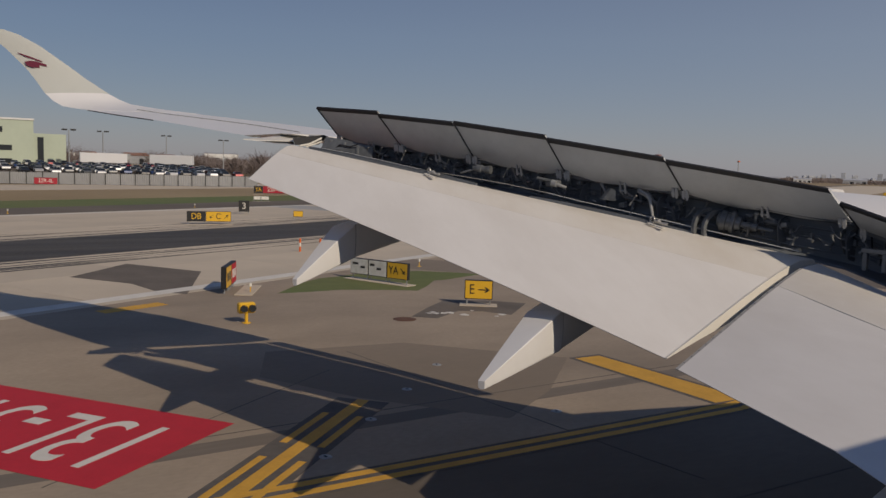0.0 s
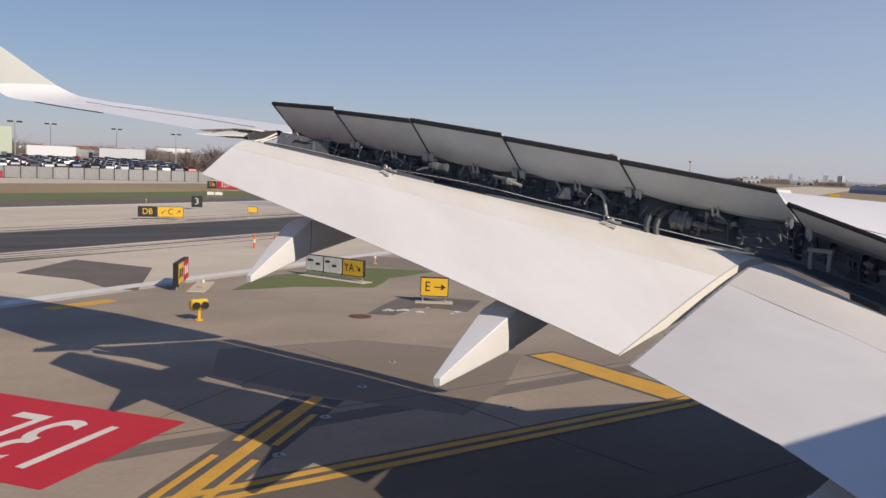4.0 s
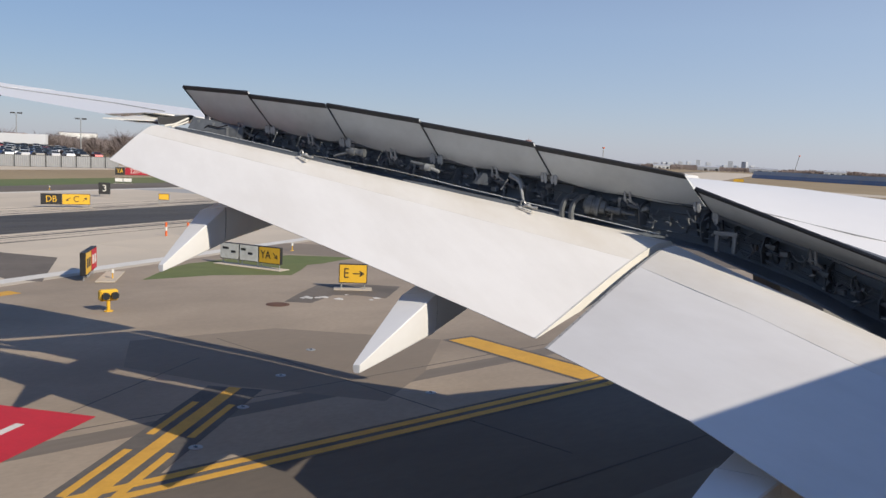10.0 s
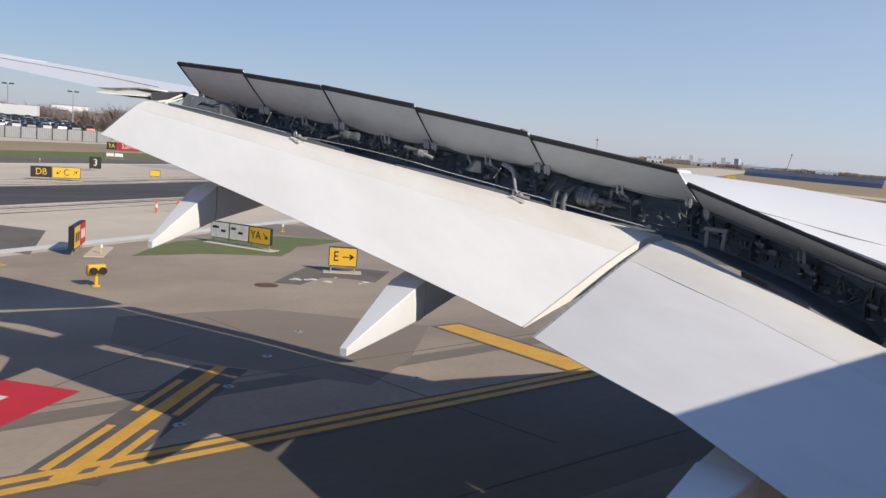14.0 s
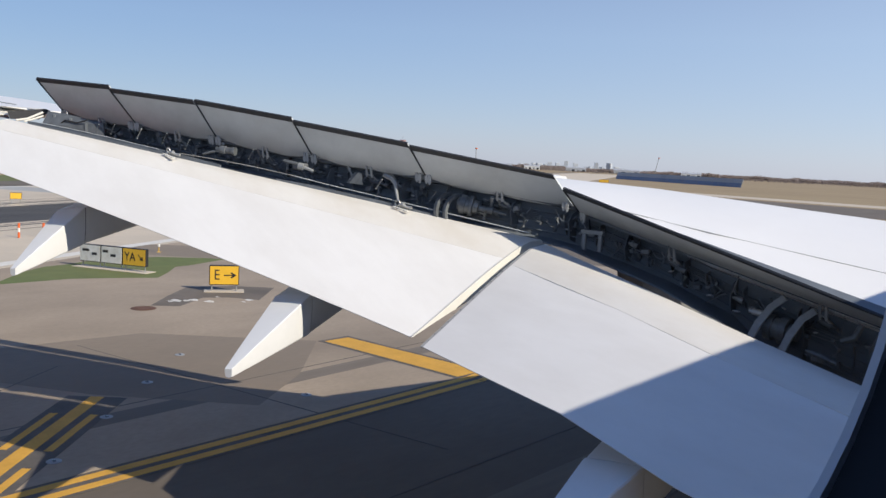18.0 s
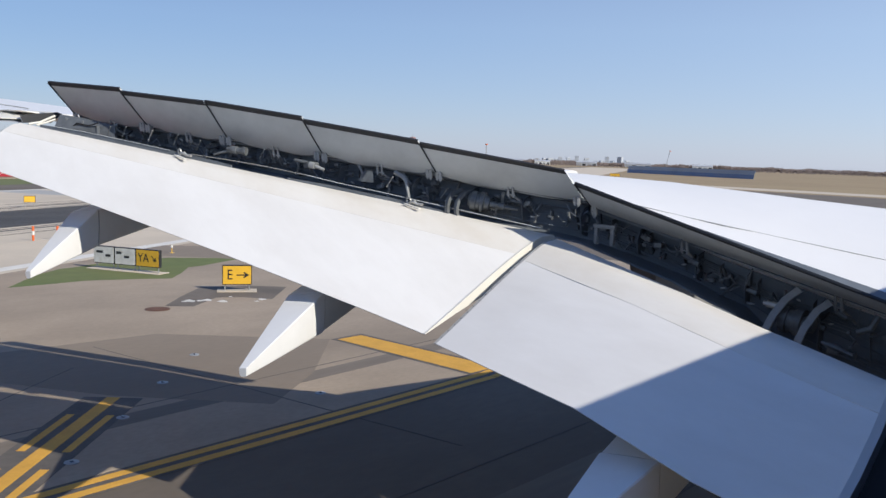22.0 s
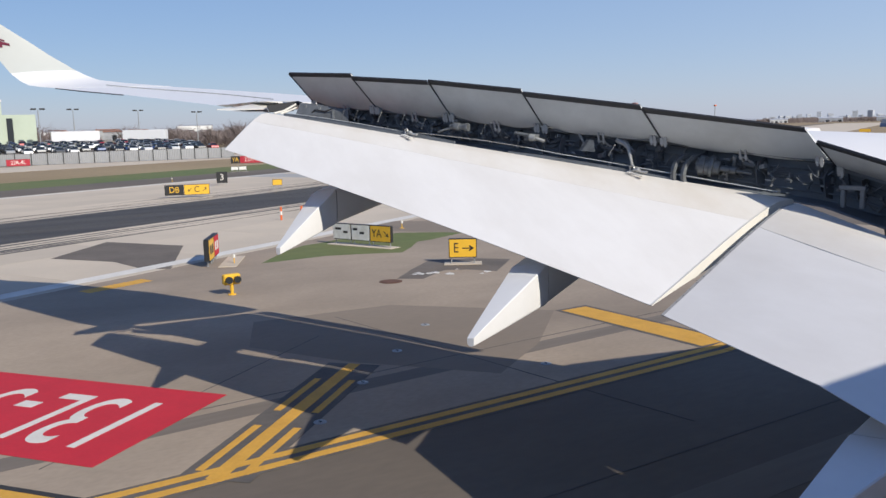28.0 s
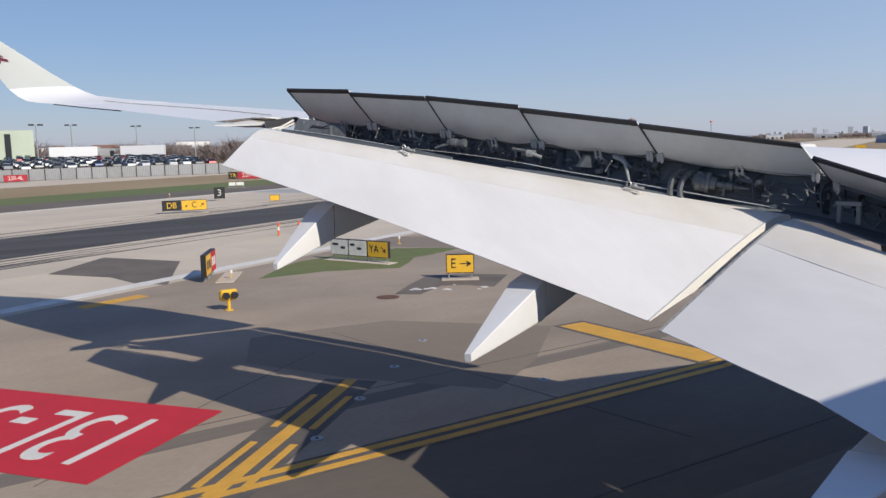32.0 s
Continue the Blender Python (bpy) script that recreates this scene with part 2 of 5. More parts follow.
def cove_depth(l):
    """Depth of the open cove below the hinge line."""
    return along([(-0.6, 1.15), (4.0, 0.95), (4.6, 0.88), (5.0, 0.63), (6.0, 0.56), (6.8, 0.60), (7.6, 0.66), (8.3, 0.62), (12.0, 0.50), (16.6, 0.36), (18.0, 0.3)], l)[0]


def wing_ring(l, ley, lez, hy, hz, th, cove=True):
    """One streamwise section of the fixed wing."""
    x, c = -l, ley - hy
    up = [(hy, hz), (hy + 0.25 * c, hz + 0.25 * (lez - hz) + 0.03 * th), (hy + 0.55 * c, hz + 0.55 * (lez - hz) + 0.05 * th), (hy + 0.85 * c, lez - 0.15 * (lez - hz) + 0.03 * th)]
    nose = [(ley - 0.02 * c, lez - 0.02 * th), (ley + 0.01 * c, lez - 0.14 * th), (ley, lez - 0.3 * th), (ley - 0.06 * c, lez - 0.5 * th)]
    back = hz - cove_depth(l) - 0.03 if cove else hz - 0.06
    low = [(ley - 0.25 * c, lez - 0.8 * th), (hy + 0.35 * c, hz - max(0.95 * th, cove_depth(l) + 0.2)), (hy + 0.42, back)]
    if not cove:
        low = [(ley - 0.25 * c, lez - 0.62 * th), (hy + 0.35 * c, hz + 0.35 * (lez - hz) - 0.3 * th), (hy + 0.06 * c, hz - 0.025)]
    if cove:
        low += [(hy + 0.42, hz - 0.12 * th)]
    return [(x, y, z) for y, z in up + nose + low]


def nose_back(l, ley, lez, hy, hz, th):
    """The fixed section behind a slat."""
    y = ley - SLAT_CUT
    return l, y, hz + (y - hy) / (ley - hy) * (lez - hz) + 0.02 * th, hy, hz, th * 0.8


sections = [w for w in WING if w[0] < SLAT_IN] + [nose_back(SLAT_IN, *along(WING, SLAT_IN))] + [nose_back(*w) for w in WING if w[0] > SLAT_IN]
part("wing_box", loft([wing_ring(*w) for w in sections]), WHITE, plane, "white painted upper wing skin")
cuts = [SLAT_IN, 11.7, 14.1, 16.6]
for a, b in zip(cuts, cuts[1:]):
    rows_ = []
    for l in (a + 0.02, (a + b) / 2, b - 0.02):
        ley, lez, hy, hz, th = along(WING, l)
        tilt = (lez - hz) / (ley - hy)
        prof = [(-0.50, -0.50 * tilt + 0.004), (-0.22, -0.22 * tilt + 0.006), (-0.05, -0.022), (0.01, -0.07), (-0.01, -0.14), (-0.12, -0.19), (-0.30, -0.15), (-0.50, -0.50 * tilt - 0.02)]
        rows_.append([(-l, ley + p, lez + q) for p, q in prof])
    part("slat", loft(rows_), WHITE, plane, "white leading-edge slat", 50)
outer_rings = [wing_ring(*w, cove=False) for w in OUTER]
part("outer_wing", loft(outer_rings), WHITE, plane)

# the blended winglet curls up and aft: leading edge, trailing edge, thickness
CURL = [((25.3, 6.09, 7.356), (25.3, 2.9, 7.29), 0.03), ((26.4, 5.09, 7.50), (26.4, 2.63, 7.38), 0.07), ((27.1, 4.36, 7.63), (27.1, 2.43, 7.46), 0.10), ((27.4, 4.08, 7.77), (27.65, 2.25, 7.62), 0.12),
        ((27.65, 3.83, 7.93), (28.1, 2.06, 7.86), 0.13), ((28.15, 3.19, 8.41), (28.5, 1.80, 8.31), 0.11), ((28.4, 2.80, 8.73), (28.75, 1.57, 8.65), 0.1), ((28.85, 1.98, 9.36), (29.2, 1.06, 9.23), 0.07),
        ((29.2, 1.42, 9.69), (29.42, 0.74, 9.52), 0.05), ((29.4, 1.01, 9.83), (29.6, 0.45, 9.78), 0.03)]


def curl_at(u, s):
    """A point of the winglet's chord plane, and the direction away from its inner face."""
    i = min(int(u), len(CURL) - 2)
    k = u - i
    le, te = (Vector(CURL[i][e]).lerp(Vector(CURL[i + 1][e]), k) for e in (0, 1))
    up = (Vector(CURL[min(i + 2, len(CURL) - 1)][0]) - Vector(CURL[max(i - 1, 0)][0]) + Vector(CURL[min(i + 2, len(CURL) - 1)][1]) - Vector(CURL[max(i - 1, 0)][1]))
    n_ = up.cross(le - te).normalized()
    p = te.lerp(le, s)
    if n_.z < 0:
        n_ = -n_
    return Vector((-p.x, p.y, p.z)), Vector((-n_.x, n_.y, n_.z))


def curl_ring(i):
    th = CURL[i][2]
    ring = []
    for k, t in ((0.0, 0.0), (0.25, 0.35), (0.6, 0.45), (0.9, 0.3), (1.0, 0.0), (0.9, -0.3), (0.6, -0.45), (0.25, -0.35)):
        p, n_ = curl_at(float(i), k)
        ring.append(p + n_ * th * t)
    return ring


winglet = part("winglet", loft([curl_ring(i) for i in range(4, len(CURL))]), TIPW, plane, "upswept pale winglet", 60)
part("winglet_root", loft([curl_ring(i) for i in range(5)]), WHITE, winglet, "white blended winglet root", 60)


# ---- spoilers ----
# span, trailing edge y z, hinge y z; between neighbours at most small steps
TOPS = [(16.6, 6.40, 7.17, 6.94, 6.60), (15.15, 7.15, 7.01, 7.70, 6.42), (13.57, 7.97, 6.81, 8.48, 6.22), (11.83, 8.87, 6.56, 9.35, 5.98), (9.92, 9.86, 6.22, 10.32, 5.74), (7.7, 11.01, 5.85, 11.62, 5.40)]
INTOPS = [(7.5, 10.96, 5.66, 11.5, 5.30), (2.2, 10.95, 4.26, 12.2, 3.90), (0.3, 10.8, 3.75, 12.4, 3.6)]


def spoiler(a, b, lift_a=0.0, lift_b=0.0, bow=0.15, paint=None, forks=((0.03, 0.03, 0.05, 0.14), (0.5, 0.034, 0.11, 0.14), (0.97, 0.03, 0.05, 0.14)), drop=-0.02):
    la, lb = a[0] - 0.025, b[0] + 0.025
    te = [Vector((-la, a[1], a[2] + lift_a)), Vector((-lb, b[1], b[2] + lift_b))]
    hg = [Vector((-la, a[3], a[4])), Vector((-lb, b[3], b[4]))]
    nrm = ((te[0] - hg[0]).cross(te[1] - te[0])).normalized()
    if nrm.y > 0:
        nrm = -nrm                                   # nrm looks aft, to the cove side
    n, bm = 28, bmesh.new()
    cols = []
    for i in range(n + 1):
        s = i / n
        t, h = te[0].lerp(te[1], s), hg[0].lerp(hg[1], s)
        down = (h - t).normalized()
        dip = bow * (1 - abs(2 * s - 1) ** 3) * (0.68 + 0.32 * abs(math.sin(math.tau * s)))
        low = h + down * (dip + drop)
        cols.append([t - nrm * 0.012, t + nrm * 0.012, t.lerp(h, 0.5) + nrm * 0.035, t.lerp(low, 0.86) + nrm * 0.046, low + nrm * 0.012, h - nrm * 0.03])
    panel = part("spoiler", loft(cols, bm), paint or PANELG, plane, "raised spoiler panel with a grey underside", 40)
    edge, cols = bmesh.new(), []
    for s in (0.0, 0.999):
        t, h = te[0].lerp(te[1], s), hg[0].lerp(hg[1], s)
        d = (h - t).normalized()
        w = 0.075 + 0.0055 * (16.6 - la)*0.4
        cols.append([t - d * 0.012 - nrm * 0.016, t - d * 0.012 + nrm * 0.018, t + d * w + nrm * 0.024, t + d * w - nrm * 0.02])
    part("edge_strip", loft(cols, edge), SEAL, panel, "dark trailing-edge strip")
    gap = bmesh.new()
    t, h = te[0], hg[0]
    tube(gap, [t + nrm * 0.03, t.lerp(h, 0.95) + nrm * 0.05], 0.014, 5)
    part("side_seal", gap, SEAL, panel)
    # hinge fittings: a fork of two thin plates at mid-span, a smaller pair near each end
    for s, gap_, up_, dn_ in forks:
        f = bmesh.new()
        t, h = te[0].lerp(te[1], s), hg[0].lerp(hg[1], s)
        d, u = (h - t).normalized(), (te[1] - te[0]).normalized()
        h = h + d * (0.68 * bow * (1 - abs(2 * s - 1) ** 3) - 0.04)
        w = gap_ * 0.85
        hang = Vector((0, 0.12, -1)).normalized()
        if 0.1 < s < 0.9:                                               # an upside-down U of thin plates with a cross pin
            for k in (-1.5, 1.5):
                leg_ = [(-0.55 * w, -up_ - 0.10), (0.55 * w, -up_ - 0.10), (0.5 * w, 0.0), (0.75 * w, dn_ * 0.75), (0.3 * w, dn_), (-0.4 * w, dn_), (-0.75 * w, dn_ * 0.75), (-0.5 * w, 0.0)]
                loft([[h + u * (k * w + a_) + hang * b_ + nrm * (0.05 + e - 0.10 * b_) for a_, b_ in leg_] for e in (0.0, 0.025)], f)
            head = [(-2.2 * w, -up_ - 0.115), (2.2 * w, -up_ - 0.115), (2.0 * w, -up_ - 0.075), (-2.0 * w, -up_ - 0.075)]
            loft([[h + u * a_ + hang * b_ + nrm * (0.06 + e) for a_, b_ in head] for e in (0.0, 0.02)], f)
            pin = h + hang * dn_ * 0.72 + nrm * 0.05
            tube(f, [pin - u * 2.6 * w, pin + u * 2.6 * w], 0.014, 8)
            for k in (-1, 1):                                           # struts from the pin down to the spar
                strut = bmesh.new()
                foot = pin + u * (k * 0.16) + Vector((0, 0.30, -0.20))
                tube(strut, [pin + u * k * w, pin.lerp(foot, 0.3) + u * k * 0.01, foot], 0, 7, [0.012, 0.024, 0.02])
                part("actuator_strut", strut, LINKM, panel, "grey actuator strut")
            ram = bmesh.new()
            c0, c1 = pin + Vector((0, 0.12, -0.10)) - u * 0.10, pin + Vector((0, 0.16, -0.13)) + u * 0.16
            tube(ram, [c0, c0.lerp(c1, 0.1), c0.lerp(c1, 0.12), c0.lerp(c1, 0.7), c0.lerp(c1, 0.72), c1], 0, 10, [0.028, 0.028, 0.05, 0.05, 0.03, 0.024])
            part("actuator_body", ram, HYDRA, panel, "grimy grey actuator body", 40)
        else:                                                           # a pair of rounded lugs beside the joint
            for k, off in ((0.0, 0.05), (-2.4 * w, 0.04)):
                o = h + u * k
                tab = [(-0.6 * w, -up_), (0.6 * w, -up_), (w, 0.0), (w * 1.05, dn_ * 0.5), (w * 0.8, dn_ * 0.85), (w * 0.3, dn_), (-w * 0.3, dn_), (-w * 0.8, dn_ * 0.85), (-w * 1.05, dn_ * 0.5), (-w, 0.0)]
                loft([[o + u * a_ + hang * b_ * 0.9 + nrm * (off + e) for a_, b_ in tab] for e in (0.0, 0.03)], f)
            pin = h + hang * dn_ * 0.55 + nrm * 0.06
            tube(f, [pin - u * 3.6 * w, pin + u * 1.2 * w], 0.013, 8)
        part("hinge_fork", f, LINKM if paint else FORK, panel, "pale metal hinge fork", 0)
    return panel


for i, (a, b) in enumerate(zip(TOPS, TOPS[1:])):
    spoiler(a, b, 0.05 if i == 2 else 0.0, (0.06, 0.04, 0.05, 0.04, 0.0)[i], drop=0.07 if i == 4 else -0.01)
# the inboard undersides take the grey with their shade mixed in
for a, b in zip(INTOPS, INTOPS[1:]):
    spoiler(a, b, bow=0.08, drop=0.07, paint=PANEL_SHADE, forks=((0.02, 0.03, 0.06, 0.14), (0.30, 0.035, 0.06, 0.2), (0.72, 0.035, 0.04, 0.2), (0.98, 0.03, 0.06, 0.17)))


# ---- flaps ----
def flap_ring(te, le, bulge, thick):
    te, le = Vector(te), Vector(le)
    ch = (le - te).length
    back = (te - le) / ch
    up = Vector((0, back.z, -back.y)).normalized()
    pts = []
    for s in (1.0, 0.85, 0.68, 0.5, 0.34, 0.2, 0.1, 0.04, 0.0):
        pts.append(le.lerp(te, s) + up * bulge * 2.0 * math.sqrt(s) * (1 - s) ** 1.4)
    for fx, dn in ((-0.05, 0.06), (-0.07, 0.16), (-0.05, 0.28), (0.03, 0.36)):
        pts.append(le + back * ch * fx - up * thick * dn * 2.2)
    for s, dn in ((0.2, 0.75), (0.5, 0.42), (0.8, 0.16), (1.0, 0.03)):
        pts.append(le.lerp(te, s) - up * thick * dn)
    return pts


OF_TE, OF_LE = ((-16.5, 4.92, 5.64), (-8.0, 8.16, 3.50)), ((-16.62, 5.83, 6.34), (-8.1, 11.08, 4.74))
IF_TE, IF_LE = ((-7.72, 8.13, 3.41), (-5.18, 7.80, 3.17), (-3.56, 7.50, 2.87), (0.1, 7.2, 2.35)), ((-7.84, 10.92, 4.70), (-5.9, 10.65, 4.30), (-4.08, 10.40, 3.90), (0.1, 10.0, 3.0))
STEPS = 10
rings = [flap_ring(lerp(*OF_TE, i / STEPS) + Vector((0, 0, 0.26 * i / STEPS * (1 - i / STEPS))), lerp(*OF_LE, i / STEPS), 0.075 + 0.07 * i / STEPS, 0.16 + 0.2 * i / STEPS) for i in range(STEPS + 1)]
flap = part("outboard_flap", loft(rings), FLAPW, plane, "lowered white outboard flap", 30)
rib = [[Vector(p) + Vector((0.0 + k * 0.035, 0, 0.006)) for p in rings[-1]] for k in (0, 1)]
part("end_rib", loft(rib), CREAM, flap, "cream edge seal", 30)
rib = [[Vector(p) - Vector((0.002 + k * 0.03, 0, -0.006)) for p in rings[0]] for k in (0, 1)]
part("end_rib", loft(rib), PANELG, flap, "", 30)
irings = [flap_ring(a, b, 0.12 + 0.02 * i, 0.38) for i, (a, b) in enumerate(zip(IF_TE, IF_LE))]
inflap = part("inboard_flap", loft(irings), FLAPW, plane, "lowered white inboard flap", 30)
rib = [[Vector(p) - Vector((0.002 + k * 0.05, 0, 0)) for p in irings[0]] for k in (0, 1)]
part("end_rib", loft(rib), LINE, inflap, "worn grey edge seal", 30)


def nose_panel(rs, parent):
    """The flap's leading panel, a thin skin over its nose with a small step at its rear edge."""
    rows_ = []
    for r in rs:
        r = [Vector(p) for p in r]
        a = r[4].lerp(r[5], 0.55)
        line = [a] + r[5:12]
        out = []
        for i, p in enumerate(line):
            d = line[min(i + 1, len(line) - 1)] - line[max(i - 1, 0)]
            n_ = Vector((0, d.z, -d.y)).normalized()
            if n_.z < 0 and i < 3:
                n_ = -n_
            out.append(p + (n_ if i < 3 else Vector((0, 0.6, 0.5))) * 0.002)
        rows_.append(out + [p + Vector((0, 0, -0.012)) for p in reversed(line)])
    return part("nose_panel", loft(rows_), NOSEP, parent, "slightly dirtier cream nose panel", 30)


nose_panel(rings, flap)
nose_panel(irings, inflap)
for k in range(14):                                        # bolts along the inboard flap's edge seal
    p = lerp(IF_LE[0], IF_TE[0], 0.3 + 0.05 * k) + Vector((-0.025, 0, 0.0 + 0.135 * 2 * math.sqrt(0.3 + 0.05 * k) * (0.7 - 0.05 * k) ** 1.4))
    bm = bmesh.new()
    tube(bm, [p, p + Vector((0, 0, 0.006))], 0.010, 6)
    part("bolt", bm, SEAL, inflap)


def skin_z(l, y):
    """Height of the upper wing skin."""
    ley, lez, hy, hz, th = along(WING, l)
    q = [(p[1], p[2]) for p in wing_ring(l, ley, lez, hy, hz, th)[:5]]
    return along(q, y)[0]


bm, ln = bmesh.new(), []
for k in range(9):
    l, y = 7.9 - 5.9 * k / 8, 11.96 + 2.3 * k / 8
    p = Vector((-l, y, skin_z(l, y) + 0.022))
    ln.append([p + Vector((0, -0.005, -0.018)), p + Vector((0, 0.005, -0.018)), p + Vector((0, 0.005, -0.05)), p + Vector((0, -0.005, -0.05))])
part("skin_joint", loft(ln, bm), LINE, plane, "dark joint line in the wing skin")


# ---- flap track fairings ----
def fairing(tip, seam, mid, nose, half, deep):
    """A drooping canoe: a flat-topped tail behind the seam and a fixed body ahead of it."""
    tip, seam, mid, nose = (Vector(p) for p in (tip, seam, mid, nose))
    ax = (seam - tip).normalized()
    side = Vector((ax.y, -ax.x, 0)).normalized()

    def ring(p, k, kh=None):
        shape = [(-1.0, 0.80), (0.0, 0.92), (0.95, 1.0), (1.0, 0.95), (1.02, 0.1), (0.96, -0.72), (0.90, -0.80), (0.3, -1.0), (-0.3, -1.0), (-0.84, -0.7), (-0.98, -0.15), (-1.03, 0.35)]
        return [p + side * (a * half * k) + Vector((0, 0, b * deep * (kh or k))) for a, b in shape]
    cone = [ring(tip, 0.17), ring(tip.lerp(seam, 0.01), 0.19)]
    for s in (0.3, 0.6, 0.85, 0.985, 1.0):
        cone.append(ring(tip.lerp(seam, s), 0.19 + 0.81 * s - (0.012 if s == 1.0 else 0), 0.19 + 0.81 * s ** 0.96 - (0.012 if s == 1.0 else 0)))
    tail = part("fairing_tail", loft(cone), FAIRW, plane, "white drooped flap-track fairing", 22)
    ahead = seam + ax * 0.03
    body = [ring(ahead, 0.97), ring(mid, 1.05, 1.1), ring(mid.lerp(nose, 0.6), 0.9, 0.8), ring(nose, 0.2)]
    part("fairing_body", loft(body), FAIRW, plane, "", 40)
    part("fairing_seam", loft([ring(seam, 0.95), ring(ahead, 0.95)]), SEAL, tail)


fairing((-13.96, 5.01, 3.86), (-14.55, 6.20, 4.51), (-15.2, 7.7, 4.85), (-15.3, 9.6, 5.3), 0.29, 0.36)
fairing((-9.17, 5.96, 3.07), (-10.09, 7.70, 3.52), (-10.9, 9.6, 3.95), (-11.1, 12.0, 4.6), 0.30, 0.35)
fairing((-4.25, 5.75, 2.23), (-4.45, 7.85, 2.42), (-4.6, 9.4, 2.75), (-4.8, 12.5, 3.1), 0.36, 0.40)


# ---- the cove behind the rear spar ----
def hinge_at(l):
    return along([(w[0], w[3], w[4], w[5]) for w in WING], l)


# upper lip behind the spoiler hinges, lower shroud under the cove
bm = bmesh.new()
lo = []
for l in (16.5, 12, 8.3, 7.7, 6.8, 6.0, 5.4, 5.0, 4.6, 4.0, 2.8, 0.2):
    y, z, th = hinge_at(l)
    k = cove_depth(l)
    aft = 0.26 if 4.5 < l < 7.2 else 0.10
    lo.append([Vector((-l, y + 0.25, z - k - 0.02)), Vector((-l, y - aft, z - k - 0.04)), Vector((-l, y - aft - 0.02, z - k - 0.07)), Vector((-l, y + 0.3, z - k - 0.07))])
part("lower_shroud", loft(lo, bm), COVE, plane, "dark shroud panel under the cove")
bm, lo = bmesh.new(), []
for l in (16.5, 12, 8.3, 7.7, 6.8, 6.0, 5.4, 5.0, 4.6, 4.0, 2.8, 0.2):
    y, z, th = hinge_at(l)
    lo.append([Vector((-l, y + 0.3, z - 0.1)), Vector((-l, y + 0.27, z - 0.1)), Vector((-l, y + 0.22, z - cove_depth(l) - 0.05)), Vector((-l, y + 0.3, z - cove_depth(l) - 0.05))])
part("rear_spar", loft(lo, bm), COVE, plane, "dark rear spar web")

for hs in (TOPS, INTOPS):                                   # hinge covers between skin and spoilers
    bm, lo = bmesh.new(), []
    for a in hs:
        y, z, th = hinge_at(a[0])
        lo.append([Vector((-a[0], y + 0.5, skin_z(a[0], y + 0.5) - 0.02)), Vector((-a[0], a[3] + 0.03, a[4] + 0.02)), Vector((-a[0], a[3] + 0.06, a[4] - 0.10)), Vector((-a[0], y + 0.5, z - 0.14))])
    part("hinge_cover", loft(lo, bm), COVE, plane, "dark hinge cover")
rng = random.Random(7)
for i in range(17):                                        # thin ribs that stand out from the spar
    l = 15.9 - i * 0.93 + 0.35 * rng.random()
    y, z, th = hinge_at(max(l, 0.3))
    h = 0.9 * cove_depth(max(l, 0.3))
    bm = bmesh.new()
    d = 0.06 * rng.random()
    prof = [(y + 0.25, z - 0.10), (y + 0.08, z - 0.16), (y + 0.02 - d, z - 0.26 - 0.1 * rng.random()), (y + 0.06, z - h), (y + 0.25, z - h - 0.05)]
    w = 0.008 + 0.006 * rng.random()
    loft([[Vector((-l - w, a, b)) for a, b in prof], [Vector((-l + w, a, b)) for a, b in prof]], bm)
    part("spar_rib", bm, HYDRA, plane)
for k, (dy, fz, r, mt) in enumerate(((0.19, 0.33, 0.012, HYDRA), (0.2, 0.57, 0.010, COVE), (0.14, 0.78, 0.014, COVE), (0.16, 0.45, 0.006, UNIT))):
    bm = bmesh.new()
    pts = []
    for j in range(45):
        l = 16.3 - j * 0.36
        y, z, th = hinge_at(l)
        pts.append((-l, y + dy + 0.02 * math.sin(j * 1.7 + k), z - fz * cove_depth(l) - 0.03 + 0.025 * math.sin(j * 0.9 + 2 * k)))
    tube(bm, pts, r, 6)
    part("hydraulic_pipe", bm, mt, plane)


def cv(s, dy, dz, dx=0.0):
    """A place in the cove above the outboard flap's nose."""
    return lerp(*OF_LE, s) + Vector((dx, dy, dz))


for s, dz in ((0.168, 0.19), (0.2, 0.25), (0.254, 0.28), (0.305, 0.30), (0.35, 0.28), (0.474, 0.36), (0.713, 0.34), (0.81, 0.34), (0.892, 0.19), (0.968, 0.20)):
    bm = bmesh.new()                                       # short tie rods with eye ends
    a, b = cv(s, 0.22, dz - 0.09, -0.07), cv(s, 0.22, dz + 0.08, 0.08)
    tube(bm, [a, b], 0.007, 6)
    for p in (a, b):
        tube(bm, [p - Vector((0.008, 0, 0)), p + Vector((0.008, 0, 0))], 0.012, 6)
    part("tie_rod", bm, FORK if s in (0.254, 0.713) else UNIT, plane, "thin tie rod")
for i, l in enumerate((15.3, 13.95, 12.6, 10.85, 8.95, 6.6, 5.3, 4.4, 1.6)):     # spoiler actuators
    y, z, th = hinge_at(l)
    bm = bmesh.new()
    a, b = Vector((-l, y + 0.24, z - 0.8 * cove_depth(l))), Vector((-l - 0.03, y + 0.02, z - 0.14))
    m = a.lerp(b, 0.55)
    tube(bm, [a, a.lerp(b, 0.08), a.lerp(b, 0.1), m, m.lerp(b, 0.05), b], 0, 10, [0.03, 0.04, 0.05, 0.05, 0.022, 0.02])
    act = part("spoiler_actuator", bm, HYDRA, plane, "greasy grey spoiler actuator", 40)
    bm = bmesh.new()
    box(bm, (-0.04, -0.035, -0.03), (0.04, 0.035, 0.03), Matrix.Translation(m + Vector((-0.06, 0.0, -0.05))), 0.012)
    part("valve_block", bm, STEEL, act)

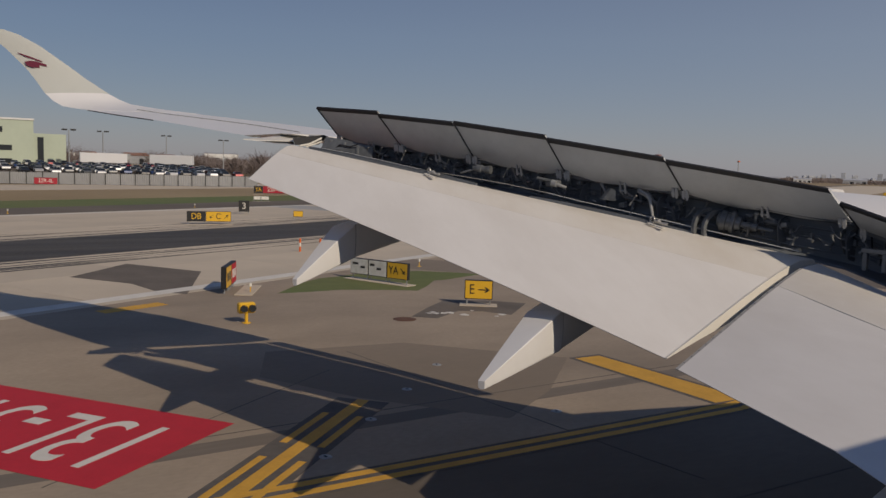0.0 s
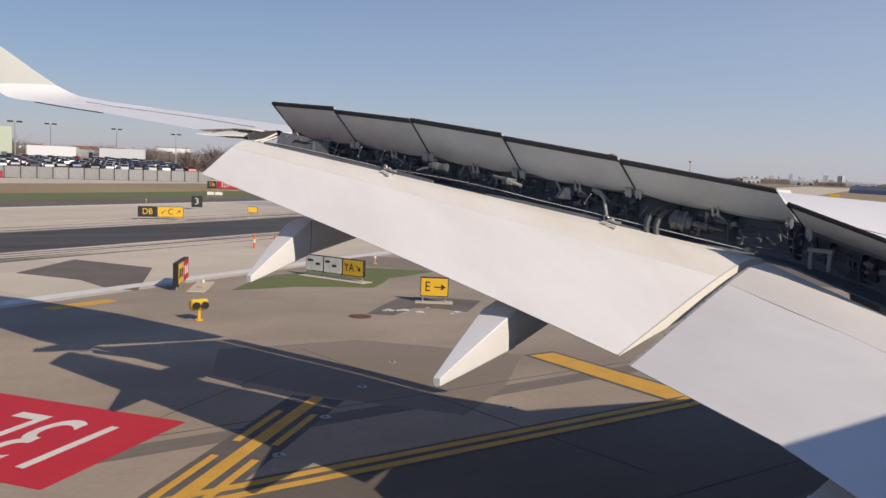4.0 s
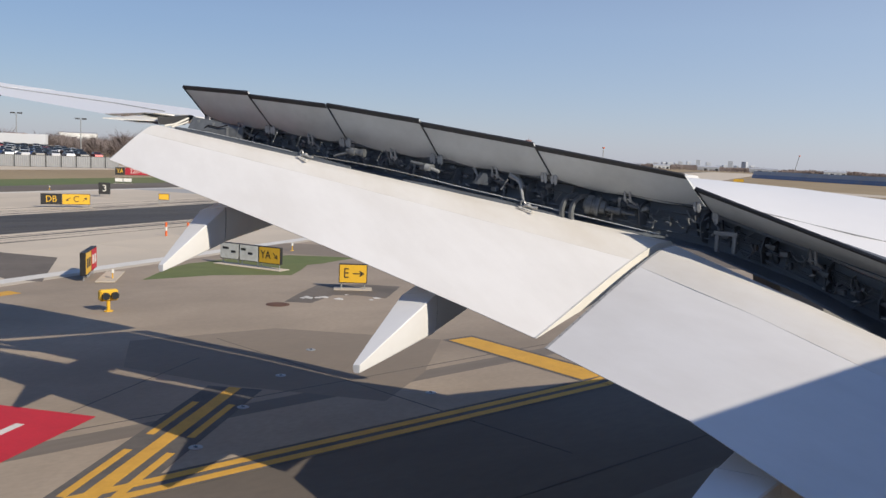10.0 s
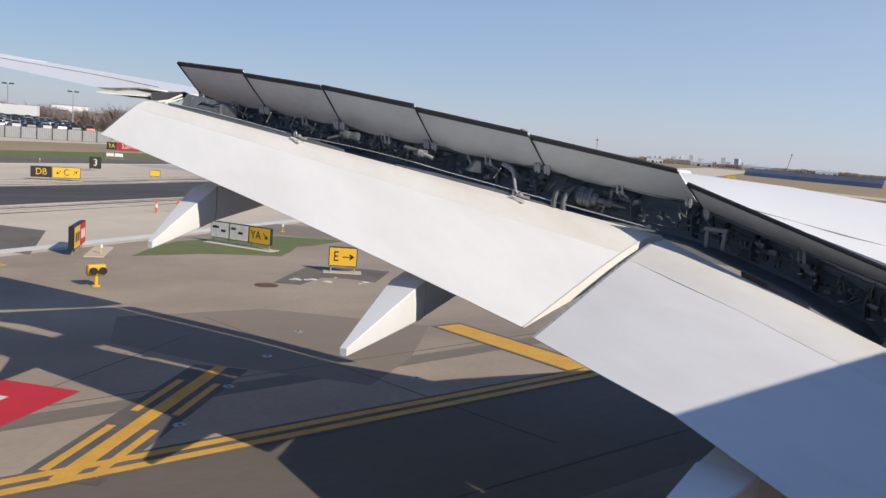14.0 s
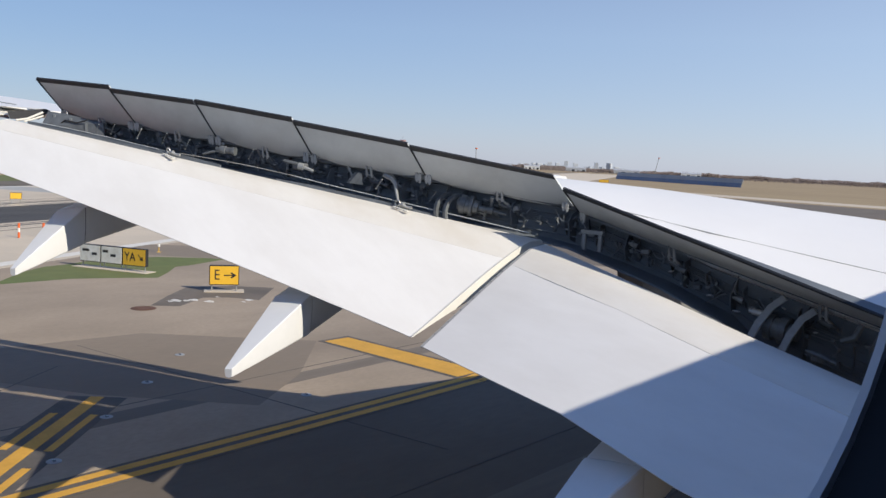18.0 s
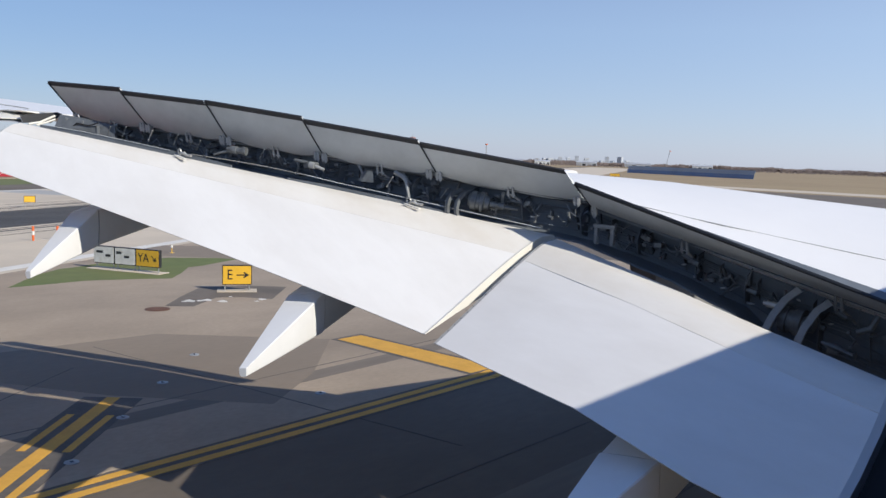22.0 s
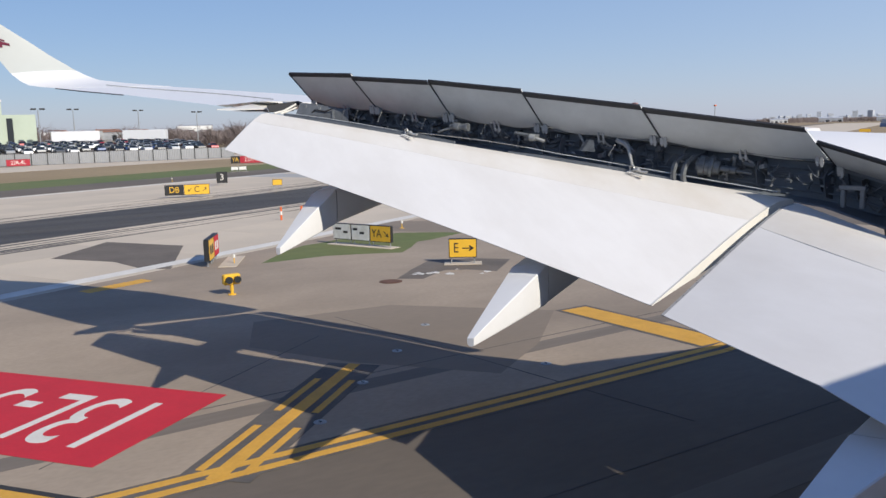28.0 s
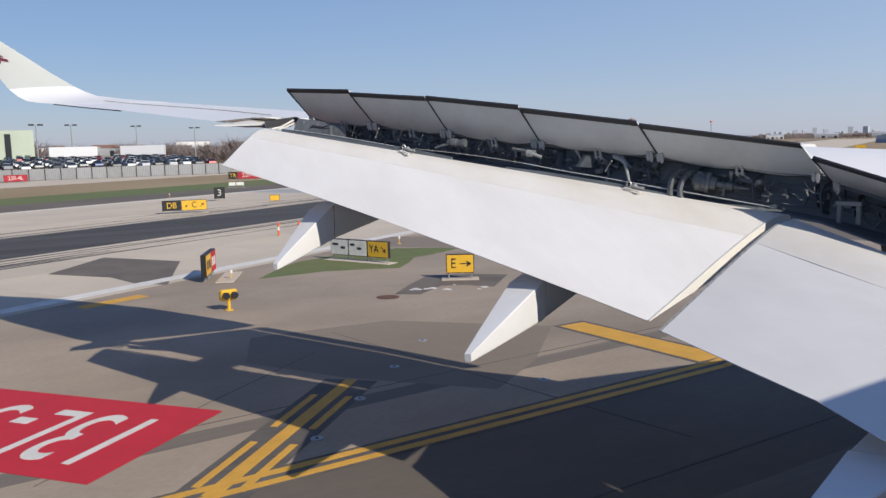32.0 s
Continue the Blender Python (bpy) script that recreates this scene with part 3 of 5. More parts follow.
# shroud lip above the flap's nose: a thin pale edge, a dirty strip towards the tip
bm = bmesh.new()
tube(bm, [cv(s, 0.2, dz) for s, dz in ((0.34, 0.09), (0.42, 0.13), (0.48, 0.15), (0.56, 0.15))], 0.007, 6)
part("shroud_lip", bm, SHROUD, plane, "thin pale edge of the lower shroud")
bm = bmesh.new()
tube(bm, [cv(s, 0.2, dz) for s, dz in ((0.56, 0.15), (0.62, 0.13), (0.7, 0.125), (0.8, 0.11), (0.9, 0.10), (0.98, 0.09))], 0.008, 6)
part("shroud_lip", bm, PANELG, plane, "thin grey edge of the lower shroud")
bm = bmesh.new()
loft([[cv(s, 0.16, dz), cv(s, 0.19, dz), cv(s, 0.19, -0.05), cv(s, 0.16, -0.05)] for s, dz in ((0.03, 0.05), (0.1, 0.085), (0.2, 0.09), (0.33, 0.08), (0.42, 0.05))], bm)
part("shroud_panel", bm, COVE, plane, "dark grimy shroud panel")
bm = bmesh.new()
loft([[cv(s, 0.14, dz), cv(s, 0.17, dz), cv(s, 0.17, -0.05), cv(s, 0.14, -0.05)] for s, dz in ((0.53, 0.04), (0.6, 0.065), (0.72, 0.07), (0.82, 0.04))], bm)
part("shroud_panel", bm, COVE, plane, "dark grimy shroud panel")
bm = bmesh.new()
tube(bm, [cv(s, 0.15, dz) for s, dz in ((0.06, 0.07), (0.12, 0.09), (0.2, 0.093), (0.3, 0.085))], 0.006, 5)
part("shroud_strip", bm, PANELG, plane, "pale worn strip along the shroud")
# flap drive stations along the outboard flap
bm = bmesh.new()
a, b = cv(0.400, 0.3, 0.30), cv(0.437, 0.3, 0.33)
tube(bm, [a, a.lerp(b, 0.2), a.lerp(b, 0.22), a.lerp(b, 0.5), a.lerp(b, 0.52), a.lerp(b, 0.8), a.lerp(b, 0.82), b], 0, 14, [0.045, 0.05, 0.075, 0.075, 0.06, 0.06, 0.078, 0.078])
unit = part("flap_drive", bm, UNIT, plane, "ribbed metal flap drive unit", 40)
bm = bmesh.new()
tube(bm, [cv(0.378, 0.25, 0.16), cv(0.39, 0.27, 0.22), cv(0.41, 0.3, 0.30)], 0.022, 7)
part("drive_link", bm, UNIT, unit)
bm = bmesh.new()
box(bm, (-0.15, -0.07, -0.06), (0.15, 0.07, 0.06), Matrix.Translation(cv(0.56, 0.32, 0.32)), 0.02)
tube(bm, [cv(0.53, 0.3, 0.36), cv(0.555, 0.3, 0.36)], 0.03, 8)
gearbox = part("gearbox", bm, UNIT, plane, "pale metal gearbox in the cove")
bm = bmesh.new()
tube(bm, [cv(0.565, 0.22, 0.34), cv(0.575, 0.22, 0.34)], 0.062, 12)
tube(bm, [cv(0.575, 0.22, 0.34), cv(0.59, 0.25, 0.30)], 0.03, 8)
part("flange", bm, LINKM, gearbox)
bm = bmesh.new()
for k in (0.0, 0.07):
    loft([[cv(0.648, 0.3, 0.22, k + e), cv(0.662, 0.3, 0.44, k + e), cv(0.670, 0.3, 0.44, k + e), cv(0.672, 0.3, 0.24, k + e)] for e in (0.0, 0.012)], bm)
part("gusset", bm, UNIT, plane, "three-cornered metal bracket")
bm = bmesh.new()
tube(bm, [cv(0.712, 0.35, 0.50), cv(0.728, 0.32, 0.46), cv(0.738, 0.28, 0.40), cv(0.755, 0.14, 0.12)], 0.03, 8, [0.04, 0.038, 0.032, 0.024])
part("drive_link", bm, LINKM, plane, "curved pale drive link", 40)
for s, dz in ((0.325, 0.10), (0.757, 0.10)):
    bm = bmesh.new()
    p = cv(s, 0.10, dz)
    pts = [p + Vector((0.052 * math.cos(a), 0, 0.052 * math.sin(a))) for a in (j * math.tau / 12 for j in range(13))]
    tube(bm, pts, 0.016, 6)
    tube(bm, [p + Vector((0.05, 0, -0.02)), p + Vector((0.13, 0.02, -0.02)), p + Vector((0.17, 0.04, -0.05)), p + Vector((0.27, 0.08, -0.06))], 0, 7, [0.02, 0.035, 0.018, 0.025])
    part("lug", bm, BRIGHT, flap, "bright steel lug")
    bm = bmesh.new()
    box(bm, (-0.05, -0.03, -0.01), (0.32, 0.03, 0.006), Matrix.Translation(cv(s + 0.004, 0.0, dz - 0.055)) @ Matrix.Rotation(radians(10), 4, "Y"), 0.003)
    part("lug_plate", bm, CREAM, flap)
for s in (0.826, 0.842):                                   # curved track arms beside the large drum
    bm, ring = bmesh.new(), []
    for j in range(9):
        a = radians(205 - j * 15)
        r = Vector((0.10 * math.cos(a), math.cos(a), math.sin(a)))
        p = cv(s, 0.42, 0.12) + r * 0.27
        q = Vector((0.03, 0, 0))
        ring.append([p - q, p + q, p + q + r * 0.06, p - q + r * 0.06])
    part("curved_arm", loft(ring, bm), UNIT, plane, "curved metal track arm")
bm = bmesh.new()
a, b = cv(0.846, 0.34, 0.30), cv(0.93, 0.36, 0.29)
prof = ((0.0, 0.10), (0.05, 0.12), (0.06, 0.165), (0.16, 0.165), (0.17, 0.15), (0.24, 0.15), (0.25, 0.17), (0.31, 0.17), (0.33, 0.12), (0.42, 0.11), (0.44, 0.05), (0.6, 0.05), (0.62, 0.065), (0.72, 0.065), (0.74, 0.03), (1.0, 0.025))
tube(bm, [a.lerp(b, k) for k, _ in prof], 0, 20, [r for _, r in prof])
part("flap_drive", bm, UNIT, plane, "large ribbed drum of the flap drive", 40)


# inboard flap's drive: two curved rails, a drum between them and a bright cylinder
def ribbon(pts, w, th):
    """A bent bar of even width."""
    rows_ = []
    for i, p in enumerate(pts):
        p = Vector(p)
        d = (Vector(pts[min(i + 1, len(pts) - 1)]) - Vector(pts[max(i - 1, 0)])).normalized()
        q = d.cross(Vector((0, 1, 0))).normalized() * w / 2
        rows_.append([p - q, p + q, p + q + Vector((0, th, 0)), p - q + Vector((0, th, 0))])
    return loft(rows_)


for pts in (((-4.2, 11.85, 4.31), (-4.35, 11.75, 4.15), (-4.45, 11.6, 3.93), (-4.52, 11.5, 3.69)), ((-3.77, 11.85, 4.19), (-3.91, 11.75, 4.05), (-4.01, 11.6, 3.81), (-4.08, 11.5, 3.54))):
    part("curved_arm", ribbon(pts, 0.10, 0.05), LINKM, plane, "curved metal flap rail", 40)
bm = bmesh.new()
a, b = Vector((-4.48, 11.9, 3.86)), Vector((-3.97, 11.9, 3.80))
prof = ((0.0, 0.10), (0.1, 0.10), (0.11, 0.19), (0.3, 0.19), (0.31, 0.16), (0.5, 0.16), (0.51, 0.2), (0.7, 0.2), (0.71, 0.12), (1.0, 0.1))
tube(bm, [a.lerp(b, k) for k, _ in prof], 0, 20, [r for _, r in prof])
part("flap_drive", bm, UNIT, plane, "large ribbed drum of the flap drive", 40)
bm = bmesh.new()
tube(bm, [(-4.65, 11.75, 4.06), (-4.60, 11.75, 4.055), (-4.60, 11.75, 4.055), (-4.45, 11.75, 4.04)], 0, 10, [0.03, 0.03, 0.05, 0.05])
part("cylinder", bm, BRIGHT, plane, "bright hydraulic cylinder", 40)
bm = bmesh.new()
tube(bm, [(-3.36, 11.75, 3.84), (-3.2, 11.75, 3.92), (-3.14, 11.8, 4.1)], 0.045, 8)
part("drive_link", bm, UNIT, plane)
bm = bmesh.new()
tube(bm, [(-3.75, 11.55, 3.67), (-3.55, 11.55, 3.63), (-3.34, 11.55, 3.56)], 0, 8, [0.02, 0.05, 0.02])
part("drive_link", bm, UNIT, plane)

rng = random.Random(19)
for i in range(22):                                        # valves, boxes and short lines along the inboard spar
    l = 7.3 - i * 0.3 + 0.1 * rng.random()
    y, z, th = hinge_at(max(l, 0.2))
    c = Vector((-l, y + 0.12 - 0.1 * rng.random(), z - cove_depth(max(l, 0.2)) * rng.uniform(0.25, 0.85)))
    bm = bmesh.new()
    if i % 3 == 0:
        n_ = rng.uniform(0.04, 0.09)
        box(bm, (-n_, -0.05, -n_ * 0.6), (n_, 0.05, n_ * 0.6), Matrix.Translation(c), 0.012)
        part("valve_box", bm, (UNIT, STEEL)[i % 2], plane)
    elif i % 3 == 1:
        e = Vector((rng.uniform(-0.2, 0.3), -0.05, rng.uniform(-0.25, 0.25)))
        tube(bm, [c - e, c, c + e * 0.6 + Vector((0.08, 0, 0.02))], 0.014, 6)
        part("hose", bm, (LINKM, UNIT)[i % 2], plane)
    else:
        tube(bm, [c, c + Vector((0.05, 0, 0.0)), c + Vector((0.052, 0, 0)), c + Vector((0.17, 0, -0.03))], 0, 9, [0.03, 0.03, 0.045, 0.045])
        part("canister", bm, (STEEL, UNIT)[i % 2], plane, "", 40)
for i in range(40):                                        # smaller brackets, lines and valves along the outboard spar
    l = 15.9 - i * 0.195 + 0.08 * rng.random()
    y, z, th = hinge_at(l)
    k = cove_depth(l)
    c = Vector((-l, y + 0.14 - 0.12 * rng.random(), z - k * rng.uniform(0.25, 0.8)))
    bm = bmesh.new()
    if i % 4 == 0:                                         # a slanting bracket arm with a foot
        e = Vector((rng.uniform(-0.10, 0.14), -0.04, rng.uniform(0.08, 0.16)))
        ribbon_ = [c - e, c + e * 0.2, c + e]
        tube(bm, ribbon_, 0, 6, [0.03, 0.022, 0.034])
        box(bm, (-0.05, -0.02, -0.025), (0.05, 0.02, 0.025), Matrix.Translation(c - e), 0.008)
        part("bracket_arm", bm, (LINKM, STEEL, UNIT)[i % 3], plane, "", 40)
    elif i % 4 == 1:
        e = Vector((rng.uniform(0.1, 0.22), -0.03, rng.uniform(-0.08, 0.06)))
        tube(bm, [c - e, c - e * 0.3 + Vector((0, 0, 0.03)), c + e * 0.4, c + e + Vector((0, 0, -0.03))], 0.010, 6)
        part("hose", bm, (HYDRA, STEEL)[i % 2], plane)
    elif i % 4 == 2:
        n_ = rng.uniform(0.03, 0.055)
        box(bm, (-n_ * 1.3, -0.04, -n_ * 0.8), (n_ * 1.3, 0.04, n_ * 0.8), Matrix.Translation(c) @ Matrix.Rotation(rng.uniform(-0.4, 0.4), 4, "Y"), 0.01)
        part("valve_box", bm, (HYDRA, UNIT, STEEL)[i % 3], plane)
    else:
        tube(bm, [c, c + Vector((0.035, 0, 0.0)), c + Vector((0.037, 0, 0)), c + Vector((0.12, 0, -0.02))], 0, 9, [0.018, 0.018, 0.032, 0.03])
        part("canister", bm, (STEEL, HYDRA)[i % 2], plane, "", 40)
for x, z, n_ in ((-6.05, 4.72, 0.3), (-4.9, 4.42, 0.26), (-5.55, 4.35, 0.2), (-3.0, 3.9, 0.3)):   # loose struts in the inboard cove
    bm = bmesh.new()
    tube(bm, [(x, 11.7, z - n_ * 0.5), (x + n_ * 0.4, 11.62, z + n_ * 0.5)], 0.011, 6)
    part("tie_rod", bm, UNIT, plane)
bm = bmesh.new()                                           # portal bracket at the kink
for dx in (0.0, 0.3):
    box(bm, (-7.3 + dx, 11.3, 4.68), (-7.23 + dx, 11.36, 4.95), None, 0.01)
box(bm, (-7.32, 11.29, 4.94), (-6.91, 11.37, 5.01), None, 0.01)
part("portal_bracket", bm, STEEL, plane, "grey portal bracket")


# denser equipment along the whole spar: line bundles, hanging hoses, holed gussets, cranks, bright unions
def cove_at(l, depth, out):
    """A place in the cove: depth 0 to 1 below the hinge line, out metres aft of the spar web."""
    y, z, th = hinge_at(l)
    return Vector((-l, y + 0.22 - out, z - 0.06 - depth * (cove_depth(l) - 0.06)))


def line_bundle(l, n, mat):
    """Parallel hydraulic lines that jog side by side behind a clamp."""
    d0, jog = rng.uniform(0.25, 0.75), rng.uniform(-0.16, 0.16)
    span = rng.uniform(0.5, 1.1)
    for k in range(n):
        o, bm = 0.05 + 0.026 * k, bmesh.new()
        tube(bm, [cove_at(l, d0 + 0.05 * k, o), cove_at(l - span * 0.35, d0 + 0.05 * k, o), cove_at(l - span * 0.45 - 0.03 * k, d0 + jog + 0.05 * k, o + 0.02), cove_at(l - span, d0 + jog + 0.04 * k, o)], 0.0085, 6)
        part("hydraulic_line", bm, mat, plane, "", 40)
    p, bm = cove_at(l - span * 0.2, d0 + 0.03, 0.06), bmesh.new()
    box(bm, (-0.018, -0.05, -0.05), (0.018, 0.03, 0.05), Matrix.Translation(p), 0.006)
    part("line_clamp", bm, mat, plane)


def hanging_hose(l, mat):
    a, b = cove_at(l, rng.uniform(0.1, 0.3), 0.05), cove_at(l - rng.uniform(0.15, 0.4), rng.uniform(0.15, 0.5), 0.12)
    sag = rng.uniform(0.06, 0.16)
    bm = bmesh.new()
    tube(bm, [a.lerp(b, k / 8) + Vector((0, -0.05 * math.sin(math.pi * k / 8), -sag * math.sin(math.pi * k / 8))) for k in range(9)], 0.013, 7)
    part("hose", bm, mat, plane, "", 40)


def gusset_plate(l, mat):
    """A three-cornered plate with a round hole, standing out from the spar."""
    h = rng.uniform(0.45, 0.8) * cove_depth(l)
    top, w = cove_at(l, 0.12, 0.0), rng.uniform(0.12, 0.2)
    c, n = top + Vector((0, -0.28 * w, -0.30 * h)), 12
    corner = [top, top + Vector((0, -w, -0.06)), top + Vector((0, -w * 0.9, -0.16)), top + Vector((0, 0, -h))]
    rim = []
    for k in range(n):
        s_ = k / n * 4
        rim.append(corner[int(s_)].lerp(corner[(int(s_) + 1) % 4], s_ % 1))
    hole = [c.lerp(p, 0.36) for p in rim]
    bm, th = bmesh.new(), Vector((0.007, 0, 0))
    v = [[bm.verts.new(p + o) for p in q] for q, o in ((rim, -th), (rim, th), (hole, th), (hole, -th))]
    for a, b in ((0, 1), (1, 2), (2, 3), (3, 0)):
        for k in range(n):
            m_ = (k + 1) % n
            bm.faces.new((v[a][k], v[a][m_], v[b][m_], v[b][k]))
    part("gusset", bm, mat, plane, "", 20)


def crank(l, mat):
    """A bent lever with round eyes at both ends."""
    p = cove_at(l, rng.uniform(0.3, 0.6), 0.12)
    q, r = p + Vector((rng.uniform(0.04, 0.12), -0.05, -0.09)), p + Vector((rng.uniform(-0.06, 0.1), -0.03, -0.19))
    bm = bmesh.new()
    tube(bm, [p, q, r], 0, 7, [0.018, 0.026, 0.014])
    for e, rad in ((p, 0.034), (r, 0.026)):
        tube(bm, [e - Vector((0.02, 0, 0)), e + Vector((0.02, 0, 0))], rad, 10)
    part("crank", bm, mat, plane, "", 40)


def union(l):
    p = cove_at(l, rng.uniform(0.2, 0.8), 0.14)
    d = Vector((rng.uniform(0.03, 0.06), 0, rng.uniform(-0.02, 0.02)))
    bm = bmesh.new()
    tube(bm, [p - d, p - d * 0.4, p - d * 0.39, p + d * 0.39, p + d * 0.4, p + d], 0, 6, [0.009, 0.009, 0.016, 0.016, 0.009, 0.009])
    part("pipe_union", bm, BRIGHT, plane, "bright steel pipe union", 20)


for i in range(30):
    line_bundle(15.8 - i * 0.47 + 0.2 * rng.random(), 2 + i % 2, (HYDRA, STEEL, UNIT)[i % 3])
for i in range(26):
    hanging_hose(15.7 - i * 0.56 + 0.25 * rng.random(), (SEAL, HYDRA, STEEL)[i % 3])
for i in range(22):
    gusset_plate(15.8 - i * 0.66 + 0.3 * rng.random(), (STEEL, UNIT)[i % 2])
for i in range(26):
    crank(15.6 - i * 0.55 + 0.3 * rng.random(), (LINKM, STEEL, UNIT)[i % 3])
for i in range(24):
    union(15.5 - i * 0.6 + 0.4 * rng.random())

# outboard end: joint line, seal plates and the flap's carriage arms
bm = bmesh.new()
tube(bm, [(-19.4, 7.05, 6.745), (-21.19, 6.50, 6.935), (-22.6, 5.825, 7.08), (-24.28, 4.88, 7.255), (-25.6, 4.3, 7.40)], 0.011, 5)
part("skin_joint", bm, LINE, plane)
# thin dark tube painted in for the outer wing's shaded underside
bm = bmesh.new()
tube(bm, [(-21.7, 4.02, 6.945), (-23.6, 3.38, 7.12), (-25.2, 2.92, 7.275)], 0.014, 5)
part("edge_strip", bm, SEAL, plane, "dark trailing-edge strip")
near = [(-16.9, 4.92, 6.45), (-16.9, 5.13, 6.438), (-16.9, 5.98, 6.449), (-16.9, 6.19, 6.517)]
far = [(-17.3, 5.03, 6.461), (-17.5, 5.59, 6.527), (-17.6, 6.20, 6.633), (-17.5, 6.92, 6.635)]
part("seal_plate", loft([[Vector(a), Vector(b), Vector(b) + Vector((0, 0, -0.012)), Vector(a) + Vector((0, 0, -0.012))] for a, b in zip(near, far)]), CREAM, plane, "cream seal plate beside the flap")
near = [(-16.85, 5.2, 6.418), (-16.85, 5.6, 6.385), (-16.85, 6.0, 6.382)]
far = [(-17.2, 5.4, 6.43), (-17.2, 5.75, 6.44), (-17.2, 6.1, 6.45)]
part("seal_plate", loft([[Vector(a), Vector(b), Vector(b) + Vector((0, 0, -0.02)), Vector(a) + Vector((0, 0, -0.012))] for a, b in zip(near, far)]), REVEAL, plane, "blue-grey lower seal plate")
# thin dark wedges stand in for two shaded open slots
for a, b, c in (((5.016, 6.536), (5.496, 6.552), (5.22, 6.503)), ((5.418, 6.57), (5.926, 6.621), (5.664, 6.561))):
    ring = [Vector((-17.2, *p)) for p in (a, b, c)]
    part("slot", loft([ring, [p + Vector((-0.03, 0.01, 0)) for p in ring]]), SLOTDARK, plane, "", 0)
# solid near-black block in place of the gap's shade
ring = [Vector((-16.75, *p)) for p in ((5.927, 6.513), (6.625, 6.608), (6.72, 6.578), (6.505, 6.394), (5.972, 6.369))]
part("corner_box", loft([ring, [p + Vector((-0.2, 0.08, 0.005)) for p in ring]]), SEAL, plane, "near-black block standing for the shaded gap beside the flap end", 0)
ring = [Vector(p) for p in ((-16.45, 6.56, 6.56), (-16.15, 6.80, 6.51), (-15.6, 7.25, 6.38), (-15.6, 7.25, 6.1), (-16.4, 6.40, 6.26))]
part("end_web", loft([ring, [p + Vector((-0.01, 0.03, 0)) for p in ring]]), HYDRA, plane, "grimy grey closing web", 0)
for x, y, z, h in ((-16.3, 6.64, 6.38, 0.24), (-16.05, 6.84, 6.34, 0.22), (-15.8, 7.03, 6.27, 0.18)):      # stiffeners and a clamp on the web
    m = pose(x, y, z, 0, 0, -39)
    part("stiffener", box(bmesh.new(), (-0.012, -0.05, -h / 2), (0.012, 0.0, h / 2), m, 0.004), STEEL, plane)
bm = bmesh.new()
tube(bm, [(-16.22, 6.66, 6.30), (-16.1, 6.73, 6.40), (-15.92, 6.88, 6.36), (-15.75, 7.0, 6.42)], 0.014, 7)
part("hose", bm, SEAL, plane, "", 40)
for pts, r in ((((-16.6, 6.03, 6.348), (-16.6, 6.24, 6.392), (-16.6, 6.52, 6.531)), 0.022), (((-16.58, 6.168, 6.332), (-16.58, 6.35, 6.395), (-16.58, 6.518, 6.463)), 0.018)):
    bm = bmesh.new()
    tube(bm, pts, r, 7)
    part("carriage_arm", bm, CREAM, plane, "bright flap carriage arm")

# the maker's mark on the winglet: two plain maroon strokes
for name, pts in (("emblem_head", [(6.25, 0.10), (6.08, 0.06), (5.92, 0.14), (5.9, 0.30), (6.08, 0.36), (5.98, 0.48), (6.10, 0.53), (6.26, 0.40), (6.3, 0.25)]),
                  ("emblem_stroke", [(6.72, 0.20), (6.69, 0.17), (6.45, 0.30), (6.22, 0.5), (6.27, 0.53), (6.50, 0.38)])):
    ring = []
    for u, s in pts:
        p, n_ = curl_at(u, s)
        ring.append(p + n_ * 0.06)
    part(name, loft([ring, [p + n_ * 0.006 for p in ring]]), MAROON, winglet, "maroon painted mark", 0)

TRIMW = material("window_rim", (0.62, 0.62, 0.62), 0.5, 0, 0.05, 40)

# ---- fuselage with the cabin window that the view goes through ----
FX, FZ, FR = 2.50, 4.92, 2.78


def fuselage():
    bm = bmesh.new()
    ys = [-34, -24, -14, -6, -2, -0.6, -0.12, 0.02, 0.15, 0.28, 0.60, 1, 3, 8, 14, 20, 25, 28.5, 31, 32.5, 33.2]
    sh = {-34: (0.5, 1.0), -24: (0.88, 0.25), 25: (0.97, 0), 28.5: (0.86, -0.15), 31: (0.62, -0.4), 32.5: (0.35, -0.6), 33.2: (0.06, -0.75)}
    n = 72
    rings = []
    for y in ys:
        k, dz = sh.get(y, (1.0, 0.0))
        rings.append([bm.verts.new((FX - FR * k * math.cos(a), y, FZ + dz + FR * k * math.sin(a))) for a in (i * math.tau / n for i in range(n))])
    for j in range(len(ys) - 1):
        for i in range(n):
            a = (i + 0.5) * 360 / n
            if -0.2 < ys[j] and ys[j + 1] < 0.62 and 14 < a < 29:
                continue
            bm.faces.new((rings[j][i], rings[j][(i + 1) % n], rings[j + 1][(i + 1) % n], rings[j + 1][i]))
    bm.faces.new(rings[0])
    bm.faces.new(rings[-1])
    return bm


part("fuselage", fuselage(), WHITE, plane, "white fuselage skin", 40)
# window surround: a thick plate with an oval opening
CY, CZ, WA, WB, N = 0.185, 6.02, 0.282, 0.183, 48


def oval(i, g, x):
    a = i * math.tau / N
    c, s = math.cos(a), math.sin(a)
    e = 2 / 2.3
    return Vector((x, CY + (WA + g) * math.copysign(abs(c) ** e, c), CZ + (WB + g) * math.copysign(abs(s) ** e, s)))


